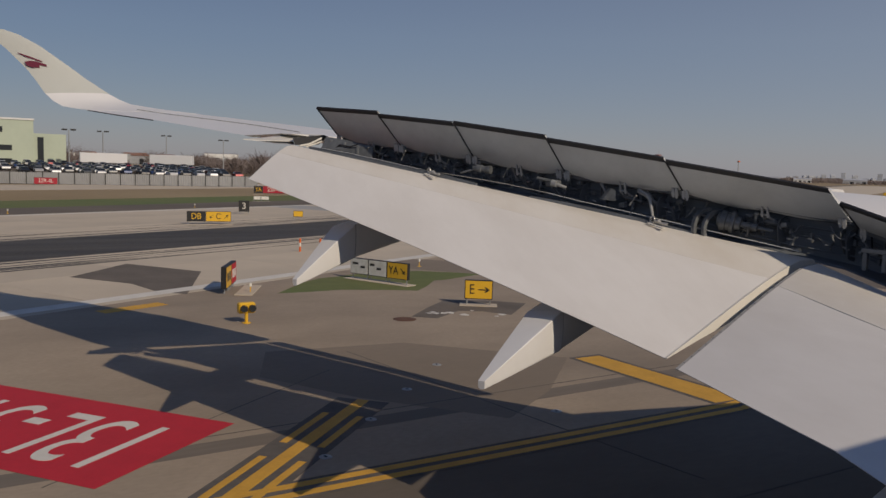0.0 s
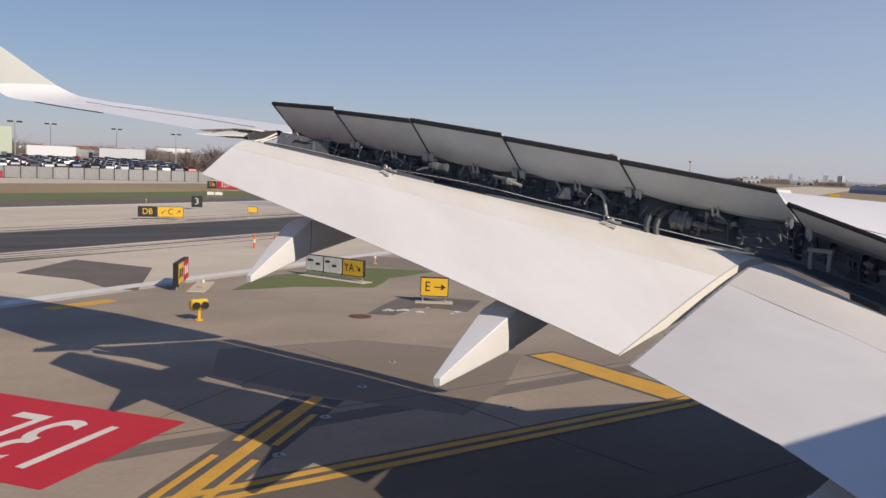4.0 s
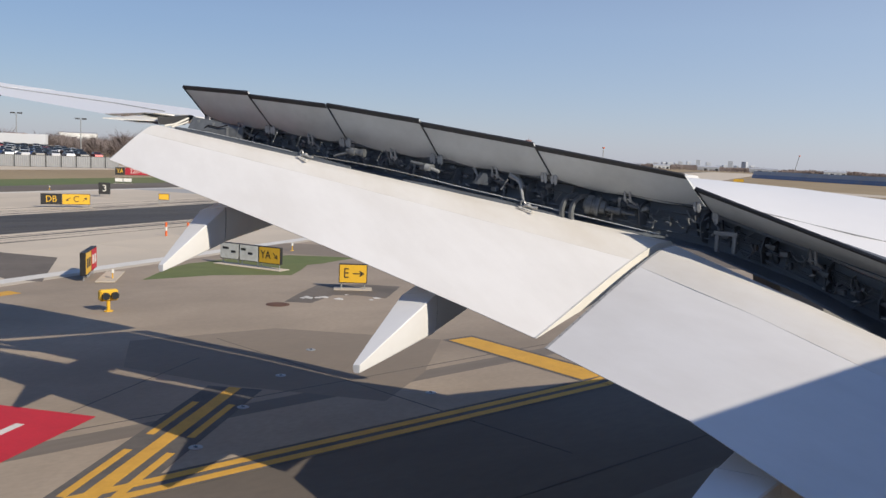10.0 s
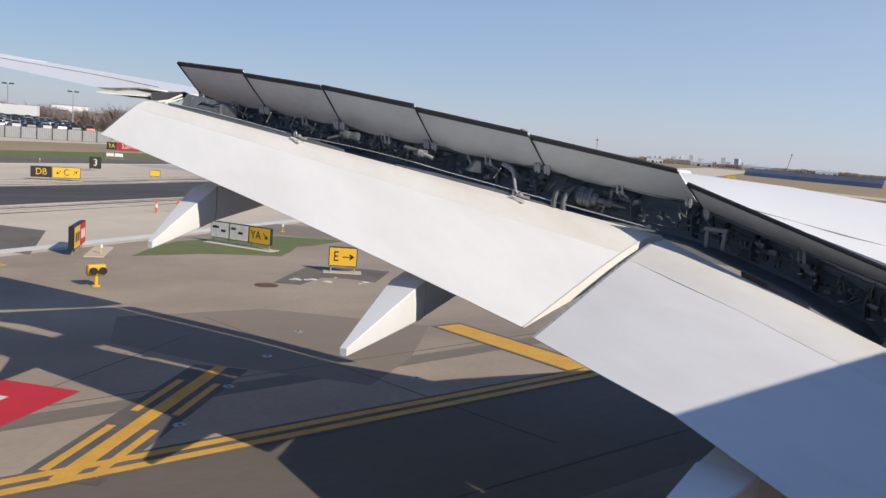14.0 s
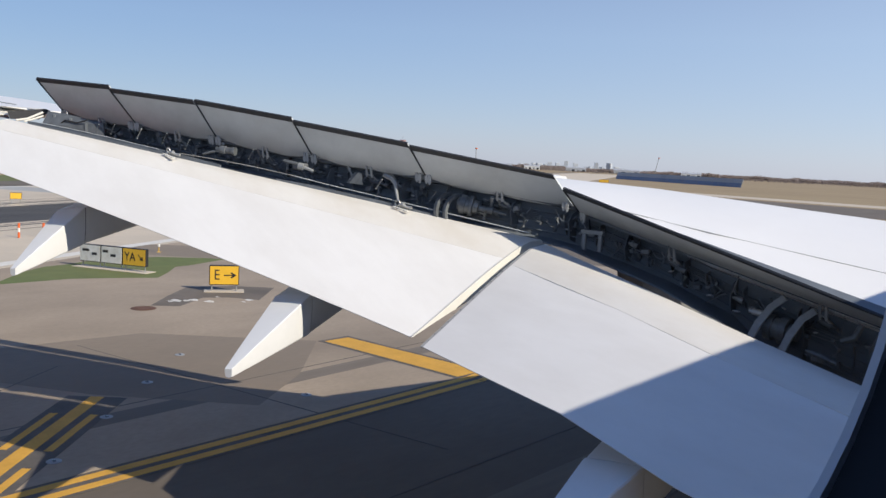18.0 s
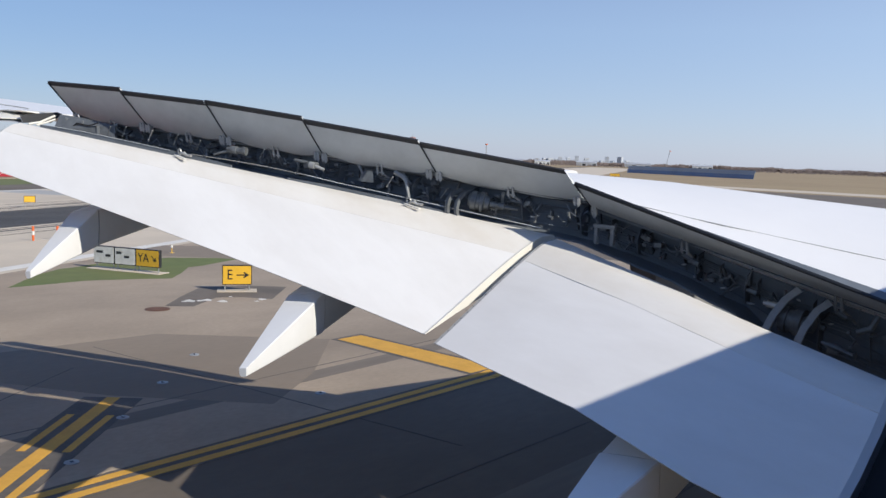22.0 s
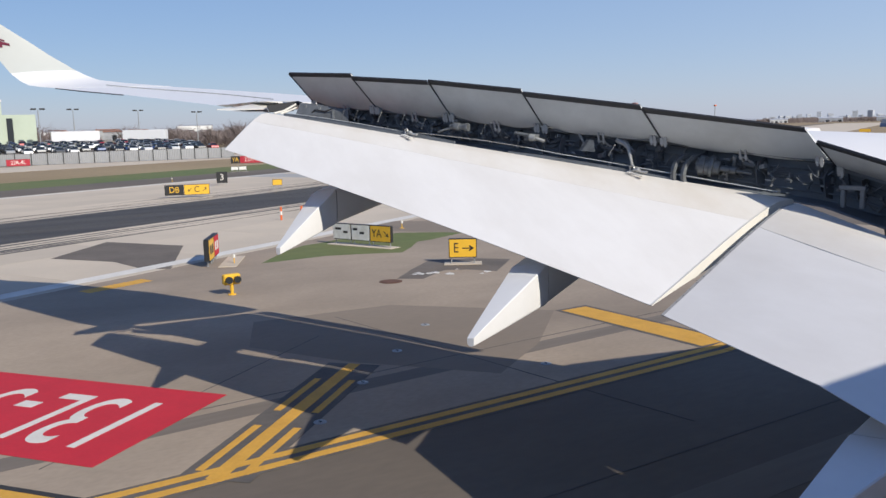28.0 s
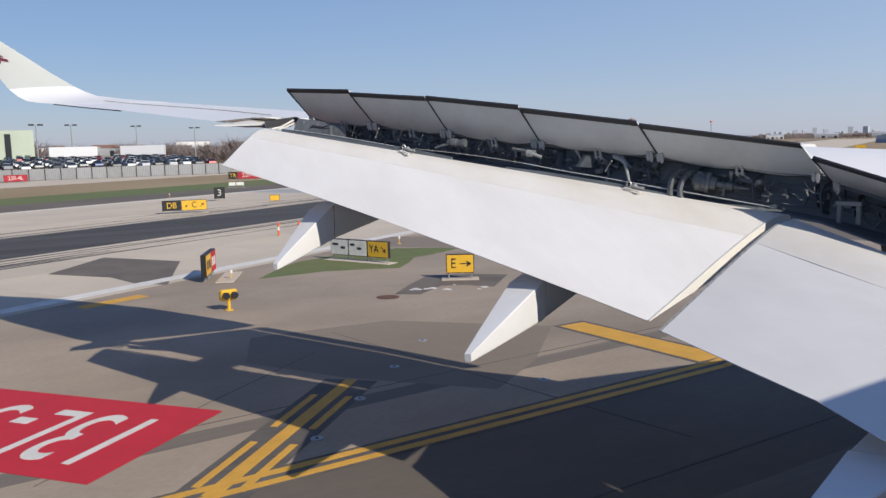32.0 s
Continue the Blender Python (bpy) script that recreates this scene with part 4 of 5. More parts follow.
def oval_ring(name, prof, mat, parent, label):
    bm = bmesh.new()
    rr = [[bm.verts.new(oval(i, *p)) for i in range(N)] for p in prof]
    for k in range(len(prof)):
        a, b = rr[k], rr[(k + 1) % len(prof)]
        for i in range(N):
            bm.faces.new((a[i], a[(i + 1) % N], b[(i + 1) % N], b[i]))
    return part(name, bm, mat, parent, label, 30)


surround = oval_ring("window_surround", [(0.004, -0.102), (0.006, -0.099), (0.012, -0.078), (0.02, -0.074), (0.26, -0.074), (0.26, -0.102)], RUBBER, plane, "dark oval cabin window surround")
oval_ring("window_trim", [(0.0, -0.103), (0.0, -0.099), (0.0055, -0.0985), (0.0055, -0.103)], TRIMW, surround, "pale rim of the window")
oval_ring("reveal_panel", [(0.022, -0.0735), (0.026, -0.066), (0.25, -0.064), (0.25, -0.0735)], REVEAL, surround, "blue-grey window reveal")


# engine under the wing: nacelle, bypass lip, core nozzle and plug
def engine(x, z):
    def turned_body(name, prof, mat, parent, label=""):
        bm = bmesh.new()
        tube(bm, [(x, y, z + dz) for y, r, dz in prof], 0, 36, [r for y, r, dz in prof])
        return part(name, bm, mat, parent, label, 40)
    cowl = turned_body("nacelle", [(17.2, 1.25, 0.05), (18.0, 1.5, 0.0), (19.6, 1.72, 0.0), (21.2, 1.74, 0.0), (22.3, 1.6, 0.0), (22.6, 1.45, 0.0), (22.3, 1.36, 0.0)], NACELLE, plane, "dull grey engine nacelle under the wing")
    turned_body("inlet_lip", [(22.45, 1.56, 0.0), (22.72, 1.50, 0.0), (22.76, 1.42, 0.0), (22.5, 1.36, 0.0)], BRIGHT, cowl, "bright metal inlet lip")
    turned_body("core_nozzle", [(15.0, 0.62, 0.1), (15.1, 0.66, 0.1), (17.3, 1.0, 0.05)], UNIT, cowl, "dark metal exhaust nozzle")
    turned_body("plug", [(14.3, 0.06, 0.12), (15.2, 0.45, 0.1)], UNIT, cowl)
    # unseen pylon, its aft end drawn deeper to block a slit of sun
    pylon = [(13.8, 0.4), (16.2, 0.75), (17.4, 1.1), (20.6, 1.68), (20.9, 1.75), (14.6, 2.75), (13.2, 2.7)]
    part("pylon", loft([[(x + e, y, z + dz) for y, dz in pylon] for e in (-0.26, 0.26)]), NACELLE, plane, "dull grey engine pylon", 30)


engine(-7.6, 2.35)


# landing gear, on which it stands
def gear(x, y, top, pairs):
    bm = bmesh.new()
    tube(bm, [(x, y, top), (x, y, 1.7), (x, y, 1.68), (x, y, 0.65)], 0, 12, [0.2, 0.2, 0.13, 0.13])
    leg = part("landing_gear", bm, STEEL, plane, "grey landing gear leg", 40)
    bm = bmesh.new()
    box(bm, (x - 0.12, y - (1.1 if pairs > 1 else 0.2), 0.52), (x + 0.12, y + (1.1 if pairs > 1 else 0.2), 0.78), None, 0.03)
    part("bogie_beam", bm, STEEL, leg)
    for j in range(pairs):
        for k in (-1, 1):
            yy = y + (j - (pairs - 1) / 2) * 1.9
            bm = bmesh.new()
            c = Vector((x + k * 0.55, yy, 0.655))
            tube(bm, [c + Vector((-0.24, 0, 0)), c + Vector((-0.19, 0, 0)), c + Vector((0.19, 0, 0)), c + Vector((0.24, 0, 0))], 0, 28, [0.48, 0.655, 0.655, 0.48])
            part("tyre", bm, RUBBER, leg, "black tyre", 40)


gear(-2.5, 9.6, 2.5, 2)
gear(8.1, 9.6, 2.5, 2)
gear(2.8, 28.0, 3.6, 1)


# ==== the airfield ====
def sheet(name, pts, z, mat, label, category, kind="structure", depth=0.02):
    ob = part(name, slab(bmesh.new(), pts, z - depth, z), mat, None, "", 0)
    return tagged(ob, label, category, "", kind)


sheet("ground", [(-4000, -4000), (4000, -4000), (4000, 4000), (-4000, 4000)], -0.04, GRASS, "dry tan winter grass of the airfield reaching to the horizon", "grass", depth=1.0)

# the runway lies off the port side; u runs along it, v away from the aircraft
RO, RU = Vector((-31.7, -2.25)), Vector((-9.75, 18.07)).normalized()
RV = Vector((-RU.y, RU.x))
RUN = math.degrees(math.atan2(RU.y, RU.x))


def rw(u, v):
    p = RO + RU * u + RV * v
    return (p.x, p.y)


def strip(u0, u1, v0, v1):
    return [rw(u0, v0), rw(u1, v0), rw(u1, v1), rw(u0, v1)]


def marking(name, outlines, z, mat, label, parent=None, depth=0.004):
    """Paint on the ground: thin raised pieces of one marking."""
    bm = bmesh.new()
    for o in outlines:
        slab(bm, o, z - depth, z)
    ob = part(name, bm, mat, parent, "", 0)
    return tagged(ob, label, "marking", "", "structure") if not parent else ob


def band(a, b, w0, w1):
    """The outline of a stripe from a to b, between two offsets to its left."""
    a, b = Vector(a), Vector(b)
    d = (b - a).normalized()
    n = Vector((-d.y, d.x))
    return [tuple(a + n * w0), tuple(b + n * w0), tuple(b + n * w1), tuple(a + n * w1)]


sheet("taxiway", strip(-260, 120, -260, -0.02), -0.004, ASPHALT, "grey-brown weathered taxiway asphalt with darker patches", "taxiway")
sheet("runway_bed", strip(-900, 900, 0.0, 50.0), -0.014, CONCRETE, "sandy concrete runway stretching away", "runway")
sheet("shoulder", strip(-900, 900, 50.02, 60.0), -0.006, ASPHALT, "grey asphalt runway shoulder", "pavement")
sheet("verge", strip(-400, 260, 60.02, 74.0), -0.008, GREEN, "strip of green grass beside the runway", "grass")
sheet("far_taxiway", strip(-900, 420, 104.0, 128.0), -0.01, CONCRETE, "pale concrete taxiway beyond the grass", "taxiway")
sheet("far_apron", strip(-900, 420, 160.0, 172.0), -0.012, PALE, "worn service road beyond the grass", "road")
sheet("crossing_taxiway", [(-420, 268), (-60, 232), (200, 210), (200, 190), (-60, 212), (-420, 248)], -0.012, CONCRETE, "pale concrete taxiway crossing the field", "taxiway")
sheet("crossing_shoulder", [(-95, 205), (200, 185), (200, 140), (-50, 150)], -0.02, ASPHALT, "dark asphalt apron beyond the wing", "pavement")
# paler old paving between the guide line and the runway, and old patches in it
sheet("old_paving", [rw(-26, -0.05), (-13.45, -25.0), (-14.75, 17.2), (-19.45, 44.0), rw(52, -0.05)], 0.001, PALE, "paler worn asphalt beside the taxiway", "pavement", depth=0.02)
for pts, mt, z, lb in (([(-24.9, 8.0), (-24.5, 12.7), (-20.5, 16.6), (-17.6, 13.7), (-15.9, 11.2), (-19.0, 8.6), (-22.0, 6.9)], LANE, 0.0030, "older darker asphalt lane in the paving"),
                       ([(-45.0, 20.0), (-36.0, 27.5), (-30.0, 38.0), (-33.0, 41.0), (-40.0, 33.0), (-47.5, 24.0)], LANE, 0.0038, "older darker asphalt lane in the paving")):
    sheet("paving_lane", pts, z, mt, lb, "pavement", depth=0.004)
for pts in ([(-28.7, 15.2), (-30.2, 16.7), (-31.8, 18.5), (-31.1, 20.3), (-29.8, 21.6), (-27.6, 19.3), (-28.7, 18.6), (-29.2, 17.7), (-28.0, 16.0)], [(-44.2, 4.2), (-49.0, 7.6), (-44.5, 10.7), (-37.1, 8.3), (-38.3, 7.2), (-41.0, 6.6)], [(-23.6, 22.6), (-22.2, 24.8), (-24.2, 27.5), (-25.7, 24.6)]):
    sheet("paving_patch", pts, 0.0045, PATCH, "dark asphalt repair patch round a sign base", "pavement", depth=0.004)
grass_edge = [(-36.0, 11.8), (-37.4, 13.6), (-38.7, 14.2), (-40.3, 15.8), (-40.7, 17.0), (-41.3, 18.0), (-40.9, 20.2), (-41.2, 22.0), (-40.0, 24.2), (-39.6, 26.0), (-38.6, 23.4), (-37.6, 22.4), (-37.3, 20.9), (-35.9, 20.1), (-34.9, 18.7), (-35.6, 17.2), (-36.1, 15.6), (-35.8, 13.9)]
grass_edge = [(p[0] + 0.25 * math.sin(5.1 * i), p[1] + 0.3 * math.cos(3.7 * i)) for i, p in enumerate(grass_edge)]
sheet("grass_patch", grass_edge, 0.003, GREEN, "small patch of green grass by a sign", "grass", depth=0.01)

# runway edge lines and touchdown stripes, worn by tyres
marking("edge_line", [strip(-300, 300, 0.5, 1.4)], 0.006, CREAMY, "white painted runway edge line")
marking("edge_line", [strip(-300, 300, 48.4, 49.3)], 0.006, CREAMY, "white painted runway edge line")
for v in (36.0, 38.4, 42.6, 45.0):
    marking("touchdown_stripe", [strip(-40, -8, v, v + 1.7)], 0.0055, CREAMY, "white touchdown stripe worn by tyres")

# tyre marks: long thin films of rubber, thickest down the middle
rng = random.Random(21)
bm = bmesh.new()
for i in range(420):
    v = 21 + rng.gauss(0, 4.6)
    if not 6 < v < 34:
        continue
    u, n = rng.uniform(-110, 90), rng.uniform(8, 55)
    w, sl = rng.uniform(0.10, 0.42), rng.uniform(-0.012, 0.012)
    slab(bm, [rw(u, v), rw(u + n * 0.5, v + sl * n * 0.5), rw(u + n, v + sl * n), rw(u + n * 0.5, v + sl * n * 0.5 + w)], 0.0002, 0.0060 + 0.00001 * i)
tagged(part("tyre_marks", bm, TYRE, None, "", 0), "long black rubber tyre marks on the runway", "tyre marks", "", "stuff")
marking("rubber_film", [strip(-120, 100, 15.5, 26.0)], 0.0045, TYRE, "dark band of worn-in tyre rubber")

# taxiway guide lines: a double yellow line on black, wide bars that meet it
for name, w0, w1, mat, z in (("line_border", -0.40, 0.40, BORDER, 0.005), ("guide_line", -0.31, -0.09, YELLOW, 0.009), ("guide_line", 0.09, 0.31, YELLOW, 0.009)):
    marking(name, [band((-12.95, -28), (-14.3, 17.2), w0, w1), band((-14.3, 17.2), (-19.0, 44.0), w0, w1)], z, mat, "double yellow taxiway edge line" if mat is YELLOW else "black border of the yellow line")
marking("bar_border", [[(-14.7, 16.85), (-14.7, 18.25), (-20.5, 17.9), (-20.45, 16.6)]], 0.0062, BORDER, "dark border of the yellow bar")
marking("shoulder_bar", [[(-14.75, 17.0), (-14.75, 18.1), (-20.3, 17.75), (-20.3, 16.75)]], 0.0095, YELLOW, "wide yellow shoulder bar")
marking("hold_bar", [[(-33.4, 4.4), (-34.6, 7.0), (-35.3, 6.7), (-34.1, 4.1)]], 0.0095, YELLOW, "short yellow bar on the paving")

# lane seams and darker wheel paths in the asphalt
for x0, y0, x1, y1, w in ((-6.0, -20, -7.6, 60, 0.05), (-9.4, -20, -11.0, 60, 0.04), (-17.0, -6, -18.6, 24, 0.04), (-11.0, 12.5, -24.0, 10.4, 0.04), (-5.0, 26.0, -30.0, 23.0, 0.05), (-16.0, 1.0, -22.0, 9.0, 0.03)):
    marking("paving_seam", [band((x0, y0), (x1, y1), -w / 2, w / 2)], 0.0032, SEAM, "thin dark seam between asphalt lanes")
for x0, y0, x1, y1, w in ((-8.0, -20, -9.2, 70, 0.9), (-16.6, 0, -18.6, 36, 0.7), (-4.0, 14, -11.0, 70, 1.2)):
    marking("wheel_path", [band((x0, y0), (x1, y1), -w / 2, w / 2)], 0.0022, WORN, "faint darker wheel path on the asphalt")

# enhanced centre line: a yellow stripe with dashes on both sides, on black
C0, C1 = Vector((-13.73, 3.53)), Vector((-18.75, 8.61))
marking("centre_border", [band(C0, C1, -0.70, 0.70)], 0.0075, BORDER, "black backing of the centre line")
cl = marking("centre_line", [band(C0, C1, -0.16, 0.16)], 0.0115, YELLOW, "solid yellow taxiway centre line")
cd = (C1 - C0).normalized()
for k in range(2):
    for o in (-0.52, 0.36):
        a = C0 + cd * (0.3 + k * 3.2)
        b = a + cd * 2.3
        marking("dash", [band(a, b, o, o + 0.17)], 0.0115, YELLOW, "", cl)

# red surface sign with its white characters
RB, RX, RUP = Vector((-18.2, 5.12)), Vector((-0.775, -0.632)), Vector((0.632, -0.775))
red = marking("surface_sign", [[tuple(RB), tuple(RB + RX * 8.3), tuple(RB + RX * 8.3 + RUP * 4.25), tuple(RB + RUP * 4.25)]], 0.0105, REDP, "red painted surface sign with white runway numbers")


def lettering(name, text, size, m, mat, parent, squash=1.0, depth=0.004):
    """Raised characters in the built-in font; m maps their plane, x right and y up, into the place."""
    cu = bpy.data.curves.new(name, "FONT")
    cu.body, cu.size, cu.extrude, cu.align_x, cu.align_y = text, size, depth, "CENTER", "CENTER"
    tmp = new(name, cu)
    bpy.context.view_layer.update()
    me = bpy.data.meshes.new_from_object(tmp.evaluated_get(bpy.context.evaluated_depsgraph_get()))
    bpy.data.objects.remove(tmp)
    me.materials.clear()
    me.materials.append(mat)
    me.transform(m @ Matrix.Diagonal((squash, 1, 1, 1)))
    ob = new(name, me)
    if parent:
        ob.parent = parent
        ob.matrix_parent_inverse = parent.matrix_world.inverted()
    return ob


rm = Matrix(((RX.x, RUP.x, 0, 0), (RX.y, RUP.y, 0, 0), (0, 0, 1, 0), (0, 0, 0, 1)))
mid = RB + RX * 4.15 + RUP * 2.1
lettering("numerals", "13L-31R", 3.9, Matrix.Translation((mid.x, mid.y, 0.0115)) @ rm, CREAMY, red, 0.53)

# runway holding position: two solid lines and two rows of dashes on black
H0 = RB + RUP * 5.3 - RX * 1.2
hold = marking("holding_position", [band(H0, H0 + RX * 15, 0.0, -2.5 if RX.cross(RUP) < 0 else 2.5)], 0.0078, BLACK, "black backing of the runway holding marking")
sg = -1 if RX.cross(RUP) < 0 else 1
for o in (0.15, 0.78):
    marking("solid_line", [band(H0, H0 + RX * 15, sg * o, sg * (o + 0.3))], 0.0118, YELLOW, "", hold)
for o in (1.4, 2.02):
    for k in range(8):
        a = H0 + RX * (k * 1.85 + 0.2)
        marking("dash", [band(a, a + RX * 0.92, sg * o, sg * (o + 0.3))], 0.0118, YELLOW, "", hold)

# ---- concrete slabs nearest the aircraft, laid with open joints ----
sheet("joint_bed", strip(-52, 75, 0.0, 50.0), -0.008, LINE, "dark sealant between runway slabs", "runway", depth=0.005)
bm = bmesh.new()
s0, s1 = 3.75 - 0.012, 25 / 6 - 0.012
slab(bm, [(-s0 + 0.02, -s1), (s0 - 0.02, -s1), (s0, -s1 + 0.02), (s0, s1 - 0.02), (s0 - 0.02, s1), (-s0 + 0.02, s1), (-s0, s1 - 0.02), (-s0, -s1 + 0.02)], -0.02, 0.0)
slab_mesh = mesh_of("slab", finish(bm), CONCRETE)
runway = thing("runway", (RO.x, RO.y, -0.001), "sandy concrete runway in large slabs with dark joints", "runway", "", "structure")
for i in range(16):
    for j in range(6):
        o = new("slab", slab_mesh)
        p = rw(-52 + 7.5 * i + 3.75, 25 / 3 * (j + 0.5))
        o.parent = runway
        o.matrix_parent_inverse = runway.matrix_world.inverted()
        o.matrix_world = pose(p[0], p[1], 0.0, 0, 0, RUN)

# ==== things on the field ====
SIGNY = material("sign_yellow", (0.72, 0.42, 0.03), 0.45, 0, 0.05, 8, 0.12, 3)
SIGNR = material("sign_red", (0.36, 0.015, 0.03), 0.45, 0, 0.05, 8, 0.12, 3)
SIGNK = material("sign_black", (0.018, 0.018, 0.018), 0.5, 0, 0.1, 8, 0.2, 3)
SIGNW = material("sign_white", (0.72, 0.71, 0.66), 0.5, 0, 0.05, 8, 0.35, 4, second=(0.33, 0.30, 0.22))
GALV = material("galvanised_steel", (0.36, 0.37, 0.37), 0.5, 0.4, 0.1, 6, 0.3, 2, vary=0.06)
FPANEL = material("fence_sheet", (0.27, 0.275, 0.28), 0.6, 0, 0.06, 4, 0.25, 0.7, vary=0.08)
RAILM = material("grey_blue_sheet", (0.30, 0.33, 0.37), 0.5, 0, 0.1, 1, 0.2, 0.2, vary=0.08)
BLUEM = material("blue_sheet", (0.12, 0.18, 0.30), 0.5, 0, 0.1, 1, 0.2, 0.2, vary=0.08)
WALLW = material("pale_green_wall", (0.43, 0.49, 0.39), 0.7, 0, 0.05, 0.8, 0.15, 0.12)
WALLC = material("white_cladding", (0.70, 0.70, 0.68), 0.6, 0, 0.05, 0.8, 0.15, 0.1, vary=0.08)
BRICKR = material("red_brown_roof", (0.30, 0.15, 0.09), 0.8, 0, 0.12, 0.6, 0.2, 0.2, vary=0.2)
GLASSD = material("dark_glazing", (0.02, 0.025, 0.03), 0.15, 0, 0.1, 1)
WOODS = material("bare_branches", (0.175, 0.14, 0.132), 0.95, 0, 0.35, 0.25, 0.5, 0.02, second=(0.15, 0.125, 0.105))
CITY = material("far_concrete", (0.42, 0.43, 0.45), 0.8, 0, 0.1, 0.1, 0.2, 0.03, vary=0.15)
# distance haze is mixed into the next three colours
CITYD = material("hazy_glazing", (0.10, 0.11, 0.125), 0.3, 0, 0.1, 1)
HAZY = material("hazed_concrete", (0.50, 0.53, 0.57), 0.85, 0, 0.08, 0.1, 0.2, 0.03, vary=0.12)
HAZYD = material("hazed_window_band", (0.33, 0.36, 0.40), 0.6, 0, 0.1, 1)
TOWERR = material("faded_red", (0.36, 0.24, 0.24), 0.6, 0, 0.1, 1, 0.3, 0.5)
TYREB = material("car_tyre", (0.02, 0.02, 0.02), 0.8, 0, 0.1, 10)
RUSTY = material("rusty_iron", (0.15, 0.075, 0.045), 0.75, 0.2, 0.2, 10, 0.5, 2, 0.1)
ORANGE = material("orange_cone", (0.65, 0.12, 0.02), 0.5, 0, 0.05, 10)
PAINTS = [material("car_" + n, c, 0.3, 0.1, 0.03, 3) for n, c in
          (("white", (0.7, 0.7, 0.7)), ("silver", (0.4, 0.41, 0.42)), ("black", (0.02, 0.02, 0.022)), ("grey", (0.12, 0.125, 0.13)), ("red", (0.35, 0.02, 0.02)), ("blue", (0.03, 0.06, 0.16)))]


def facing(x, y, z=0.0):
    """A pose at a place, turned so that its local -y looks back to the aircraft."""
    return pose(x, y, z, 0, 0, math.degrees(math.atan2(-x, y)))


UPRIGHT = Matrix(((1, 0, 0, 0), (0, 0, -1, 0), (0, 1, 0, 0), (0, 0, 0, 1)))


def airfield_sign(at, panels, h, label, name="airfield_sign", low=0.28):
    """A box sign on short legs; panels: width, face material, text, text material, squash."""
    t = thing(name, at, label, "sign")
    m, total = t.matrix_world, sum(p[0] for p in panels)
    x = -total / 2
    for w, mat, text, tm, sq in panels:
        bm = box(bmesh.new(), (x + 0.01, -0.10, low), (x + w - 0.01, 0.10, low + h), m, 0.015)
        case = part("casing", bm, SIGNK, t, "black sign casing", 30)
        bm = box(bmesh.new(), (x + 0.045, -0.112, low + 0.035), (x + w - 0.045, -0.098, low + h - 0.035), m)
        part("face", bm, mat, case, "", 0)
        if text:
            lettering("characters", text, h * 0.82, m @ Matrix.Translation((x + w / 2, -0.115, low + h / 2)) @ UPRIGHT, tm, case, sq)
        for lx in (x + 0.12, x + w - 0.12):
            bm = bmesh.new()
            tube(bm, [m @ Vector((lx, 0, 0)), m @ Vector((lx, 0, low + 0.02))], 0.03, 8)
            part("leg", bm, GALV, t)
        x += w
    bm = box(bmesh.new(), (-total / 2 - 0.2, -0.4, 0.0), (total / 2 + 0.2, 0.4, 0.03), m, 0.01)
    part("base_slab", bm, CONCRETE, t, "pale concrete base")
    return t


def arrow(parent, m, ang, size, mat):
    bm = bmesh.new()
    r = m @ pose(0, 0, 0, 0, ang, 0)
    k = size
    outline = [(-k, -0.09 * k), (0.35 * k, -0.09 * k), (0.05 * k, -0.42 * k), (0.25 * k, -0.5 * k), (k, 0), (0.25 * k, 0.5 * k), (0.05 * k, 0.42 * k), (0.35 * k, 0.09 * k), (-k, 0.09 * k)]
    loft([[r @ Vector((a, 0.0, b)) for a, b in outline], [r @ Vector((a, -0.006, b)) for a, b in outline]], bm)
    part("arrow", bm, mat, parent, "", 0)


s = airfield_sign(facing(-30.1, 19.25, 0.004), [(1.25, SIGNY, "", SIGNK, 1)], 0.84, "yellow taxiway sign with a black E and arrow")
c = [o for o in s.children if o.name.startswith("casing")][0]
m = facing(-30.1, 19.25, 0.004)
lettering("characters", "E", 0.62, m @ Matrix.Translation((-0.3, -0.115, 0.70)) @ UPRIGHT, SIGNK, c, 0.8)
arrow(c, m @ Matrix.Translation((0.24, -0.112, 0.70)), 0, 0.26, SIGNK)

m = facing(-38.0, 18.2, 0.004) @ pose(0, 0, 0, 0, 0, -40)
s = airfield_sign(m, [(1.25, SIGNW, "", SIGNK, 1), (1.25, SIGNW, "", SIGNK, 1), (1.35, SIGNY, "", SIGNK, 1)], 0.84, "weathered white and yellow sign panels lettered YA")
cs = [o for o in s.children if o.name.startswith("casing")]
lettering("characters", "YA", 0.58, m @ Matrix.Translation((1.02, -0.115, 0.70)) @ UPRIGHT, SIGNK, cs[2], 0.85)
arrow(cs[2], m @ Matrix.Translation((1.62, -0.112, 0.70)), 45, 0.2, SIGNK)
for k, (x0, x1, z0) in enumerate(((-1.75, -1.35, 0.78), (-1.2, -0.9, 0.62), (-0.55, -0.25, 0.8), (-0.1, 0.2, 0.62))):
    part("worn_lettering", box(bmesh.new(), (x0, -0.118, z0), (x1, -0.110, z0 + 0.12), m), SIGNK, cs[k // 2], "", 0)

airfield_sign(facing(-92.0, 26.9, -0.004), [(1.2, SIGNK, "3", CREAMY, 1.0)], 1.25, "black distance sign with a white 3")
airfield_sign(facing(-121.0, 38.0, -0.03), [(1.1, SIGNW, "", SIGNK, 1), (1.2, SIGNW, "", SIGNK, 1)], 0.55, "low white sign box on the grass")
m = facing(-77.3, 19.3, -0.01)
